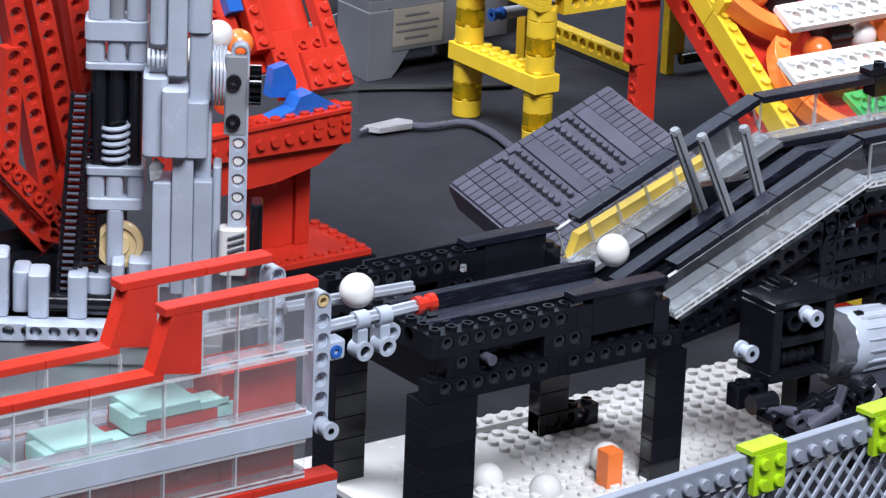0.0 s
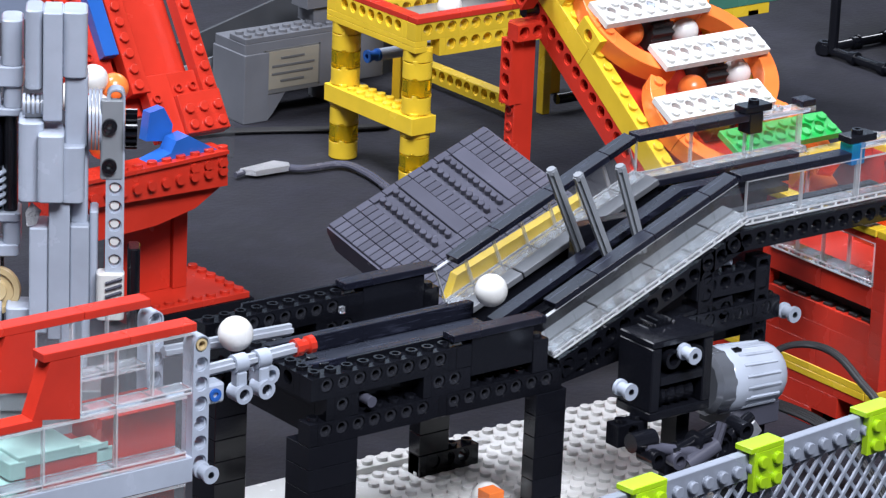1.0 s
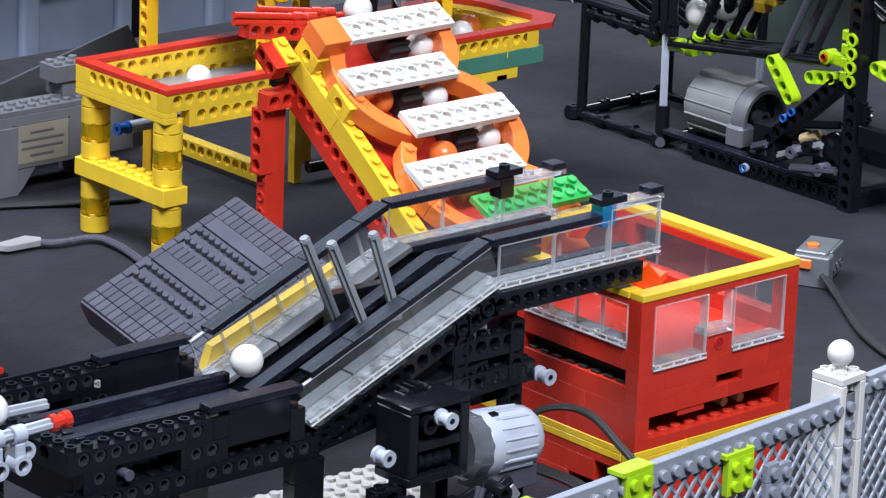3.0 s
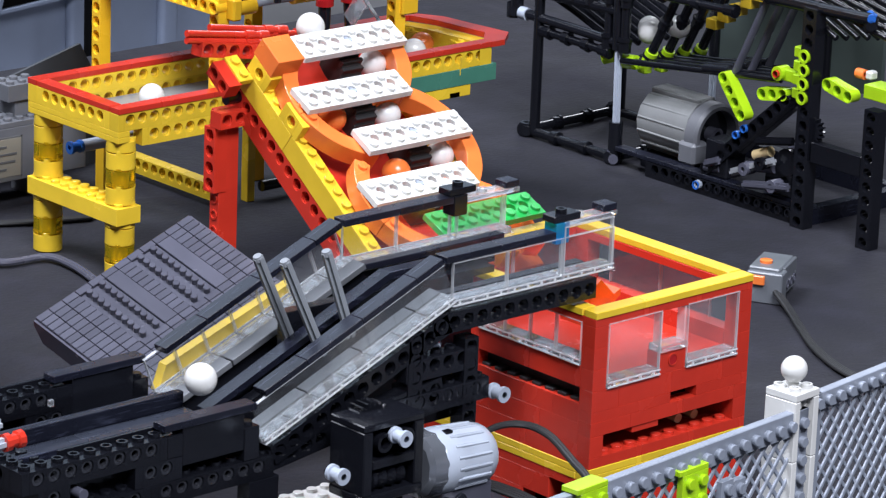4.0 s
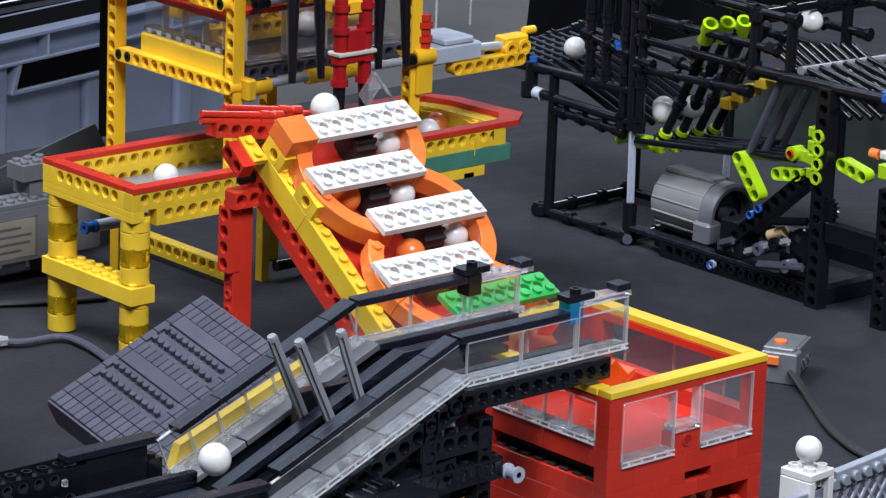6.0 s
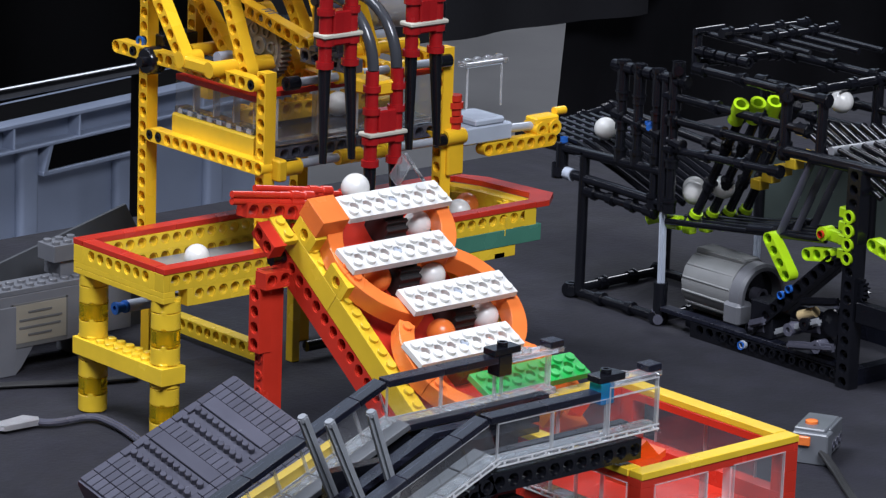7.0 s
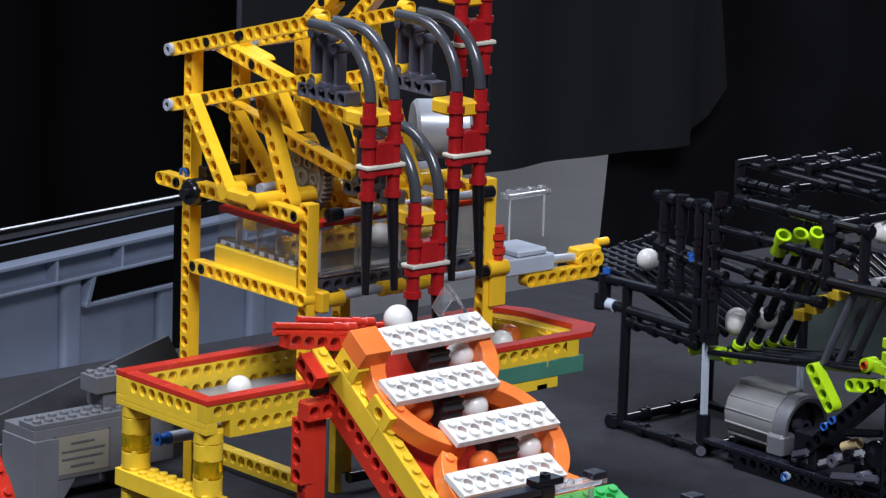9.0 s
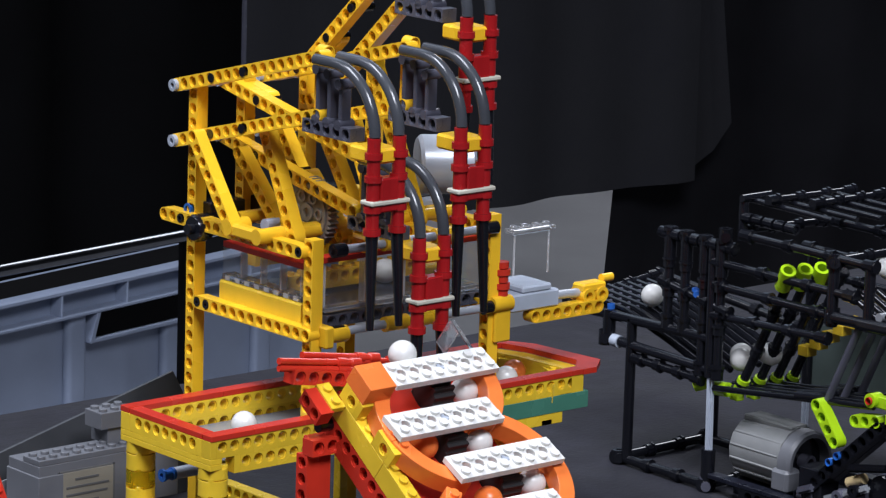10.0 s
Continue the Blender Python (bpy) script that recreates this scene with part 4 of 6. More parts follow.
custom("yellow_brick", lambda s: s.prism(((-230, 77), (-222, 76), (-150, 104), (-156, 113), (-226, 88)), "y", -321, -316), YEL, ramp, label="yellow brick behind the clear side")
ball(-240, -362, 96)
# Black sheets added to close see-through gaps between the beams.
custom("dark_core", lambda s: s.box(-186, -78, -352, -346, 52, 112), BLK, ramp)
custom("dark_core", lambda s: s.prism(((-228, 60), (-150, 60), (-150, 98), (-228, 68)), "y", -353, -347), BLK, ramp)

# ---- the studded grey slab leaning behind the ramp ----
slab = thing("tiled_slab", "dark grey tilted slab of small tiles and studs", "toy panel")
SA, SB = Vector((0.150, -0.934, -0.323)), Vector((0.941, 0.035, 0.336))
SN = SA.cross(SB).normalized()
slab.matrix_world = Matrix(((SA.x, SB.x, SN.x, -0.190), (SA.y, SB.y, SN.y, -0.176), (SA.z, SB.z, SN.z, 0.062), (0, 0, 0, 1)))
custom("board", lambda s: s.prism(((0, 0), (76, 0), (76, -3), (72, -11), (6, -11), (0, -3)), "y", 0, 100), DGR, slab)
for j in range(12):
    for i in range(19):
        inner = 1 <= i < 11
        if inner and j in (3, 4, 5, 7, 8, 9):
            continue
        place("tile", "slab_tile", lambda s: s.box(0.14, 3.83, 0.14, 7.88, 0, 1.6, 0.2), DGR, slab, at(4 * i, 1 + 8.15 * j, 0))
for j0 in (3, 7):
    custom("base_strip", lambda s: s.box(4.1, 43.9, 1.1 + 8.15 * j0, 0.9 + 8.15 * (j0 + 2), 0, 0.5, 0.1), DGR, slab)
    for r in range(2):
        for i in range(10):
            place("stud", "slab_stud", lambda s: s.lathe((0, 0, 0), (0, 0, 1), ((0, 1.7), (2.9, 1.7), (3.2, 1.4), (3.2, 0)), 12), DGR, slab, at(6 + 4 * i, 5 + 8.15 * (j0 + r), 0.4))
    custom("smooth_plate", lambda s: s.box(4.1, 43.9, 1.1 + 8.15 * (j0 + 2), 0.9 + 8.15 * (j0 + 3), 0.0, 1.7, 0.2), DGR, slab)
prop = tagged(custom("slab_prop", lambda s: (s.box(-140, -124, -240, -224, 0, 56), s.box(-150, -114, -250, -210, 0, 3.2)), BLK), "plain black brick prop under the grey slab", "prop")
studs_g = thing("stud_plate", "light grey studded plate behind the slab", "plate", -88, -205, 0)
for k in range(3):
    custom("stud", lambda s: s.stud(0, -8 * k, 62), LGR, studs_g)
custom("plate", lambda s: s.box(-6, 4, -22, 6, 0, 62), MGR, studs_g)

# ---- white base plate with balls ----
base = thing("base_plate", "white studded base plate under the ramp", "base plate", -356, -412, 0)
custom("sheet", lambda s: s.box(0, 240, 0, 112, 0, 3.2, 0.3), WHI, base)
for i in range(30):
    for j in range(14):
        if i > 9 and j > 1:
            place("stud", "stud", lambda s: s.stud(0, 0, 0), WHI, base, at(8 * i + 4, 8 * j + 4, 3.2))
brick(base, WHI, at(80, 96, 3.2), 7, 1, 3.2)
brick(base, WHI, at(136, 96, 3.2), 2, 1, 3.2, False)


ball(-307, -371.6, 10.4)
ball(-293, -393, 10.4)
ball(-250, -378, 10.4)
ball(-153, -388, 10.4)
ball(-131, -393, 10.4)
brick(base, ORA, at(96, 20, 3.2), 1, 1, 16, False, label="orange brick")
brick(base, WHI, at(36, 12, 3.2), 4, 3, 6.4)

# ---- grey lattice fence and its white post ----
fence = thing("lattice_fence", "grey plastic lattice fence with lime green clips", "toy fence", -185.6, -552, 0, rz=5.73)
custom("top_rail", lambda s: s.box(-246, 124, -1.2, 3, 87.5, 98, 0.3), FEN, fence)
for k in range(46):
    place("stud", "fence_stud", lambda s: s.lathe((0, 0, 0), (0, -1, 0), ((-0.1, 2.4), (1.9, 2.4), (2.2, 2.1), (2.2, 0)), 12), FEN, fence, at(-8 * 30 + 8 * k, -1.2, 92.4))


def lattice(p, x0, x1, z0, z1, step=8.0, tan=0.86):
    """Crossing bars, cut off at the border."""
    n = int((x1 - x0 + (z1 - z0) * tan) / step) + 1
    for k in range(n):
        for sg in (1, -1):
            xa = x0 + step * k - (0 if sg < 0 else (z1 - z0) * tan)
            ta = max(0.0, (x0 - xa) / tan) if sg > 0 else max(0.0, (xa - x1) / tan)
            tb = min(z1 - z0, (x1 - xa) / tan) if sg > 0 else min(z1 - z0, (xa - x0) / tan)
            if tb - ta > 3:
                y = 0.6 if sg > 0 else 1.5
                m = span((xa + sg * tan * ta, y, z0 + ta), (xa + sg * tan * tb, y, z0 + tb))
                length = round(math.hypot(1, tan) * (tb - ta), 1)
                place("lattice_bar", ("lattice", length), lambda s: s.box(0, length, -0.55, 0.55, -0.85, 0.85, 0.2), FEN, p, m)


lattice(fence, -244, 118, 7, 89)
for x in (-250, 116):
    custom("end_post", lambda s: s.box(x, x + 8, -1.2, 3, 0, 98, 0.3), FEN, fence)
    for k in range(8):
        place("stud", "fence_stud", None, FEN, fence, at(x + 4, -1.2, 84 - 8 * k))
custom("low_rail", lambda s: s.box(-246, 124, -1.2, 3, 0, 9, 0.3), FEN, fence)


def clip(x, z):
    c = custom("clip", lambda s: (s.box(0, 16, -4.6, -1.4, -16, 0, 0.25), s.box(-2, 16, -4.6, 4, 0, 2.2, 0.2), [s.lathe((4 + 8 * i, -4.5, -4 - 8 * j), (0, -1, 0), ((0, 2.4), (1.8, 2.4), (2.0, 2.1), (2.0, 0)), 12) for i in (0, 1) for j in (0, 1)]), LIM, fence, at(x, 0, z), "lime green two by two plate")
    return c


clip(-25, 98.4)
clip(-89.5, 99)
clip(-152.5, 98.6)
clip(38, 90)
for x, z in ((70, 76), (78, 74.6), (70, 68), (78, 66.6)):
    custom("grey_plate", lambda s: (s.box(-3.9, 3.9, -2.6, 0.4, -3.9, 3.9, 0.25), s.lathe((0, -2.6, 0), (0, -1, 0), ((-0.1, 2.4), (1.7, 2.4), (1.9, 2.1), (1.9, 0)), 12)), FEN, fence, at(x, 0, z))
post = thing("white_post", "white brick post topped with a white ball", "toy post", -65.4, -534, 0, rz=5.73)
for k, (z0, z1) in enumerate(((0, 38), (38.2, 76), (76.2, 102.2))):
    for bx in ((-8, -4.6, -8, 8), (4.6, 8, -8, 8), (-4.5, 4.5, -3, 8)):
        custom("column", lambda s: s.box(*bx, z0, z1, 0.3), WHI, post)
    for x, r in ((-1.8, 2.3), (2.6, 1.6)):
        custom("rib", lambda s: s.rod((x, -3.6, z0), (x, -3.6, z1), r, n=12), WHI, post)
brick(post, WHI, at(-8, -8, 102.4), 2, 2, 3.2, False)
for i in (-4, 4):
    for j in (-4, 4):
        custom("stud", lambda s: s.stud(i, j, 105.6, True), WHI, post)
custom("ball", lambda s: (s.ball((0, 0, 113.5), 5.6, 24), s.rod((0, 0, 105.6), (0, 0, 110), 2.2)), WHI, post)
fence2 = thing("lattice_fence", "grey plastic lattice fence beside a white post", "toy fence", -53.6, -533, 0, rz=8)
custom("top_rail", lambda s: s.box(0, 150, -1.2, 3, 91, 99, 0.3), FEN, fence2)
custom("end_post", lambda s: s.box(0, 8, -1.2, 3, 0, 99, 0.3), FEN, fence2)
custom("low_rail", lambda s: s.box(0, 150, -1.2, 3, 0, 9, 0.3), FEN, fence2)
for k in range(18):
    place("stud", "fence_stud", None, FEN, fence2, at(4 + 8 * k, -1.2, 95))
lattice(fence2, 6, 150, 7, 92)

# ---- the clear stair channel with red rails ----
channel = thing("stair_channel", "clear ball channel with red rails and grey beam", "toy channel")


def clear_side(a, b, y, sg, z0, z1):
    """One clear panel of the channel: hazy wall, moulded foot, edges with painted glints."""
    o0, o1 = (y, y + 1.3) if sg > 0 else (y + 6.7, y + 8)
    w = custom("panel", lambda s: s.box(a + 0.1, b - 0.1, o0, o1, z0 + 2.6, z1, 0.1), CLH, channel)
    custom("foot", lambda s: s.box(a + 0.1, b - 0.1, y + 0.1, y + 7.9, z0, z0 + 2.4, 0.2), CLF, w)
    custom("edge", lambda s: s.box(a + 0.1, a + 0.9, y - 0.2, y + 2, z0 + 2.6, z1 - 0.1, 0.1), CLE, w)
    custom("top_edge", lambda s: s.box(a + 0.1, b - 0.1, o0 - 0.3, o1 + 0.3, z1 - 0.9, z1 + 0.2, 0.1), CLE, w)
    custom("lip", lambda s: s.box(a + 0.1, b - 0.1, y - 0.3, y + 0.2, z0, z0 + 0.9, 0.1), CLE, w)
    custom("lip", lambda s: s.box(a + 0.1, b - 0.1, y - 0.3, y + 0.2, z0 + 1.9, z0 + 2.6, 0.1), CLE, w)


for v, sg in ((-405, 1), (-373, -1)):
    y = v if sg > 0 else v
    # rails
    for a, b in ((-446, -416), (-484, -446)):
        custom("tile", lambda s: s.box(a + 0.1, b - 0.1, y, y + 8, 124, 127.4), RED, channel)
    for a in (-516, -548, -580, -612):
        custom("tile", lambda s: s.box(a + 0.1, a + 31.9, y, y + 8, 99, 102.4), RED, channel)
    custom("slope_brick", lambda s: s.prism(((-488.5, 102.5), (-468, 99), (-468, 124), (-481, 124)), "y", y, y + 8), RED, channel)
    # clear panels with glints painted on their cut edges
    for a in range(-612, -420, 32):
        clear_side(a, a + 32, y, sg, 73.4, 98.6)
        clear_side(a, a + 32, y, sg, 47, 62.6)
    for a, b in ((-468, -452), (-452, -436), (-436, -418)):
        clear_side(a, b, y, sg, 99, 123.8)
    custom("beam", lambda s: s.box(-620, -417, y - 0.3, y + 8, 63, 73, 0.3), LGR, channel, label="long light grey beam")
    for a, b in ((-620, -556), (-556, -492), (-492, -444), (-444, -405)):
        custom("tile", lambda s: s.box(a + 0.1, b - 0.1, y - 1, y + 8, 43.4, 46.6), RED, channel)
        custom("brick", lambda s: s.box(a + 0.1, b - 0.1, y - 0.8, y + 8, 33.4, 43.3), LGR, channel)
        custom("brick", lambda s: s.box(a + 0.1, b - 0.1, y - 1, y + 8, 0, 33.3), RED, channel)
    custom("end_beam", lambda s: s.holed(7, 0, -3.7, 3.7, -3.65, 3.65, True), LGR, channel, at(-413.5, y + 4, 70) @ at(ry=-90) @ at(0, 0, 0))
bush(channel, LGR, at(-413, -412, 67) @ at(rz=90), label="light grey bush")
pin(channel, TAN, at(-413.5, -405, 118))
for u0, u1, z in ((-452, -418, 92), (-490, -452, 80), (-526, -490, 72), (-562, -526, 64), (-600, -562, 56)):
    custom("step_block", lambda s: s.box(u0, u1 - 0.4, -395, -374, 34, z), RED, channel, label="red stair block")
    if z < 90:
        custom("step_plate", lambda s: (s.box(u0 + 1, u1 - 10, -396, -374, z, z + 4.6, 0.4), s.box(u1 - 10, u1 + 3, -395.5, -386, z - 0.5, z + 3, 0.4), s.box(u1 - 2, u1 + 5, -395.5, -389, z - 5, z + 1, 0.4), s.box(u0 - 3, u0 + 4, -396.5, -380, z - 4, z + 3, 0.4)), AQU, channel, label="pale aqua stair plate")
# rods to the ramp, with a ball resting on them
link(channel, SIL, (-412, -401, 105.4), (-366, -401, 106.8), 2.4, "axle", cross=True)
link(channel, SIL, (-412, -376, 105.8), (-352, -376, 104), 2.4, "axle", cross=True)
custom("end_bush", lambda s: s.lathe((-368, -401, 106.8), (1, 0, 0.03), ((0, 0), (0, 3.7), (2.6, 3.7), (3.2, 2.7), (5.6, 2.7), (6.2, 3.7), (8.8, 3.7), (8.8, 0)), 10), RED, channel, label="red end bush")
for u in (-397, -386.5):
    custom("connector", lambda s: (s.tube((u, -401.5, 105.9), (u + 5.6, -401.5, 106), 3.7, 2.3), s.box(u + 0.4, u + 5.2, -404.4, -399.6, 96, 103, 0.6), s.tube((u + 2.8, -406, 94.2), (u + 2.8, -399, 94.2), 3.9, 2.3)), LGR, channel)
    custom("cross_pin", lambda s: s.prism([(u + 2.8 + x, 94.2 + z) for x, z in ((1.9, 0.6), (0.6, 0.6), (0.6, 1.9), (-0.6, 1.9), (-0.6, 0.6), (-1.9, 0.6), (-1.9, -0.6), (-0.6, -0.6), (-0.6, -1.9), (0.6, -1.9), (0.6, -0.6), (1.9, -0.6))], "y", -404.6, -400), BLK, channel)
custom("blue_pin", lambda s: s.tube((-406.5, -404.5, 96), (-406.5, -399, 96), 2.6, 1.2, 16), BLU, channel)
custom("pin_block", lambda s: s.box(-411, -401.6, -403.6, -396, 92, 100.4, 1.0), LGR, channel)
custom("connector", lambda s: (s.tube((-379, -402, 98), (-379, -395, 98), 3.9, 2.3), s.box(-386, -379, -401, -396, 95, 101, 0.6)), LGR, channel)
ball(-387, -388.5, 112.5)

# ---- the grey shock-absorber tower, turned a third of a right angle ----
tower = thing("grey_tower", "light grey technic tower with a shock absorber", "toy tower", -366, -215, 0, rz=-33)


def tw(name, mat, *boxes, label="", r=2.0):
    return custom(name, lambda s: [s.pad(*b, r) for b in boxes], mat, tower, label=label)


# shock absorber: fork head, black cylinder, spring, fork foot
SX, SY = -23.5, 14
head = tw("shock_head", LGR, (SX - 13, SX + 13, SY - 9, SY + 8, 150, 153.5), label="light grey fork head")
for x in (-13, -4, 5):
    custom("column", lambda s: s.pad(SX + x, SX + x + 8, SY - 8, SY + 6, 153.2, 166, 2.5), LGR, head)
custom("head_cap", lambda s: (s.pad(SX - 13.5, SX + 13.5, SY - 9.5, SY + 8, 163, 172, 3)), LGR, head)
for x in (-12, 4):
    custom("lug", lambda s: s.pad(SX + x, SX + x + 9, SY - 9, SY + 8, 171.8, 192, 3.5), LGR, head)
link(tower, MGR, (SX, SY - 4, 170), (SX, SY - 4, 198), 3.4, "piston")
custom("cylinder", lambda s: (s.pad(SX - 11, SX - 4, SY - 6, SY + 6, 106, 150, 2.5), s.pad(SX + 5, SX + 11, SY - 6, SY + 6, 106, 150, 2.5), s.rod((SX, SY, 106), (SX, SY, 150), 5.2)), BLK, tower, label="glossy black shock cylinder")
custom("spring", lambda s: s.sweep([(SX + 5.6 * math.cos(t * 0.5), SY - 4 + 5.6 * math.sin(t * 0.5), 108 + 0.27 * t) for t in range(70)], 1.1, 7), LGR, tower, label="light grey coil spring")
foot = tw("shock_foot", LGR, (SX - 12.5, SX + 12.5, SY - 9, SY + 8, 103, 107), label="light grey fork foot")
for x in (-12, -4, 5):
    custom("column", lambda s: s.pad(SX + x, SX + x + 7.5, SY - 8, SY + 6, 92, 103.2, 2.2), LGR, foot)
custom("foot_cap", lambda s: s.pad(SX - 12, SX + 12, SY - 9, SY + 6, 87.5, 93, 3), LGR, foot)
custom("stem", lambda s: s.pad(SX - 3.5, SX + 3.8, SY - 9, SY, 62, 88, 2.2), LGR, foot)
custom("tan_wheel", lambda s: s.lathe((-21.5, SY - 4, 71), (-0.1, -1, 0.05), ((-3, 0), (-3, 10), (0, 10.8), (2.4, 10.4), (2.4, 8), (1.2, 7.6), (1.2, 5), (3, 4.6), (3, 0)), 28), TAN, tower, label="tan pulley wheel")
custom("orange_strip", lambda s: s.box(-35, -32.6, SY, SY + 6, 46, 92, 0.3), ORA, tower)
# armour plates
for x0, x1, y0, y1, z0, z1, r in ((-9, -1.6, -8, 10, 165.5, 200, 3.0), (-1.5, 6.6, -11, 8, 153, 200, 0.8), (6.5, 16.8, -10, 8, 171.5, 200, 3.2), (7.6, 17.2, -8, 10, 141, 171.2, 1.6),
                                  (-11.6, -1.0, -12, 8, 117.5, 152.4, 3.4), (-3.4, 7.6, -17.5, 4, 119, 148.6, 2.2), (5.6, 16.2, -13, 8, 117.5, 142.5, 3.0),
                                  (1.2, 10.2, -11.5, 8, 56, 119, 0.7), (-7.0, 1.1, -9.5, 8, 58, 105.5, 1.0), (10.3, 18.4, -9.5, 8, 58, 106.5, 1.0), (10.2, 17.6, -4, 8, 106, 142, 1.4), (18.4, 22, -6, 8, 68, 112, 1.4), (-7.0, 1.1, -7, 8, 60, 80, 2.6), (9.6, 19, -13, 6, 54, 66, 3.0)):
    tw("armour", LGR, (x0, x1, y0, y1, z0, z1), r=r)
for k in range(5):
    custom("ring", lambda s: s.rod((-10 + 1.9 * k, -4, 158.5), (-8.9 + 1.9 * k, -4, 158.5), 4.6 - 0.3 * (k % 2), n=20), LGR, tower)
custom("foil_scrap", lambda s: s.prism(((-8, 106), (-4, 107), (-2, 113), (-6, 116.5), (-8.6, 112)), "y", -9, -8), FOIL, tower, label="crumpled pale scrap")
for k in range(4):
    custom("disc", lambda s: s.rod((17.6 + 1.5 * k, 0, 151), (18.7 + 1.5 * k, 0, 151), 13, n=28), LGR, tower)
custom("joint", lambda s: s.rod((-9, -2, 157), (0, -2, 157), 5.2, n=20), MGR, tower)
# perforated beam; white discs in its holes paint in the light shining through
custom("tower_beam", lambda s: s.holed(12, 0, -3.9, 3.9, -3.65, 3.65, True), LGR, tower, at(29, -8, 76) @ at(ry=-90))
for k in range(6):
    custom("pin", lambda s: (s.rod((29, -10.6, 92.5 + 8 * k), (29, -8, 92.5 + 8 * k), 1.9, n=14)), WHI, tower, label="white disc painting light through a hole")
custom("dark_plate", lambda s: s.pad(22.6, 32.6, -12, -8, 128, 163, 1.4), GRY, tower)
for z in (152, 134.5):
    custom("black_pin", lambda s: s.tube((26.5, -14, z), (26.5, -9, z), 3.2, 1.4), BLK, tower)
custom("gear_edge", lambda s: toothed(s, (35.5, -8, 149.5), "x", 8.5, 16, 5), BLK, tower)
custom("wrap", lambda s: s.pad(21.5, 33.4, -15, -6, 66, 87, 2.6), WHI, tower, label="pale wrap with a dark spiral")
for k in range(4):
    custom("spiral_piece", lambda s: s.rod((25.5, -15.4, 74 + 3 * k), (32.4, -15.4, 76.4 + 3 * k), 0.7), DGR, tower)
tw("foot_block", BLK, (34.5, 40, -8, 4, 44, 96))
# black chain in two widths of link
for i in range(30):
    x = -38.5 - 0.2 * (29 - i)
    ch = place("chain_link", "chain", lambda s: (s.box(-4.4, -2.6, -2.4, 2.4, -1.5, 1.5, 0.3), s.box(2.6, 4.4, -2.4, 2.4, -1.5, 1.5, 0.3), s.box(-3, 3, -1.6, 1.6, -0.7, 0.7, 0.3)), BLK, tower, at(x, 8, 48 + 3.1 * i))
    place("chain_link", "chain", None, BLK, tower, at(x + 9.4 - 0.12 * i, 10, 46.4 + 3.1 * i)) if i < 24 else None
    place("roller", "chain_roller", lambda s: s.rod((-2.4, -2.6, 0), (2.4, -2.6, 0), 0.7, n=8), DGR, ch, at(0, 0, 0.2))
# foot: rounded pale blocks on flat beams
for x0, x1, z1, y in ((-75, -68.5, 68, -2), (-67, -59.6, 59, 4), (-60, -51, 60, -3), (-43, -34.6, 60, -3), (-34.8, -24.6, 58, 3), (-24.2, -18.8, 67, -6), (-17, -4, 67, -3), (6, 18, 67, -13)):
    tw("foot_piece", LGR, (x0, x1, y, y + 16, 40.2, z1), r=2.4)
custom("dark_axle", lambda s: s.rod((-20, -7, 55), (-8, -7, 55), 4.2), BLK, tower)
custom("dark_axle", lambda s: s.rod((-60, 4, 46), (-20, 4, 46), 4.2), BLK, tower)
custom("foot_beam", lambda s: s.holed(13, 0, -3.8, 3.8, -5, 5), LGR, tower, at(-124, -5, 36.4))
custom("foot_beam", lambda s: s.holed(7, 0, -3.0, 3.0, -5, 5), LGR, tower, at(-56, -8, 37.4), "yellowed end of a perforated beam")
tw("foot_base", GRY, (-130, 24, -9, 22, 22, 32), (-130, 24, -7, 24, 0, 21.8), r=1.2)

# ---- the red hopper and red frames ----
hop = thing("red_hopper", "red brick hopper with blue slopes and plate", "toy hopper", -215, -105, 0)
brick(hop, RED, at(-24, 0, 4.8), 7, 6, 3.2, False, name="plate")
for i, j in [(i, 0) for i in range(7)] + [(6, j) for j in range(1, 6)] + [(i, 5) for i in range(6)]:
    custom("stud", lambda s: s.stud(-20 + 8 * i, 4 + 8 * j, 8), RED, hop)
custom("black_base", lambda s: s.box(-40, 34, -1, 50, 0, 4.8), BLK, hop)
brick(hop, RED, at(2, 22, 8), 1, 2, 38, False)
custom("column", lambda s: s.box(-30, 1.6, 24, 34, 8, 56), RED, hop)
for i in range(9):
    custom("stud", lambda s: s.stud(-48 + 8 * i, 2.4, 79.6 + 0.28 * i), RED, hop)
custom("tray_under", lambda s: s.prism(((-66, 64), (17, 63), (2, 54), (-20, 49), (-66, 46)), "y", 4, 44), RED, hop)
custom("tray_front", lambda s: s.prism(((-66, 77), (17, 80), (17.6, 64), (-66, 65)), "y", 0, 7.8), RED, hop)
custom("tray_top", lambda s: s.prism(((-66, 79), (17, 82), (17, 80.2), (-66, 77.2)), "y", -1.5, 14), RED, hop)
for i in range(10):
    place("stud", "side_stud", lambda s: s.lathe((0, 0, 0), (0, -1, 0), ((0, 2.4), (2, 2.4), (2, 0)), 12), RED, hop, at(-58 + 8 * i, 0, 70 + 0.25 * i))
for i in range(3):
    place("stud", "side_stud", None, RED, hop, at(-2 + 8 * i, 0, 76))
custom("blue_slope", lambda s: s.prism(((-28, 79.5), (15, 79.5), (13, 82), (8, 84), (8, 84.6), (-3, 91), (-10, 89.5), (-13, 84)), "y", 3, 13), BLU, hop, label="bright blue slope brick")
custom("blue_slope", lambda s: s.prism(((-20, 88), (-6, 86), (-5, 94), (-10, 103), (-18, 101.6)), "y", 14, 20), BLU, hop, label="bright blue slope brick")
chute = new("hopper_chute")
chute.empty_display_size = 0.01
chute.parent = hop
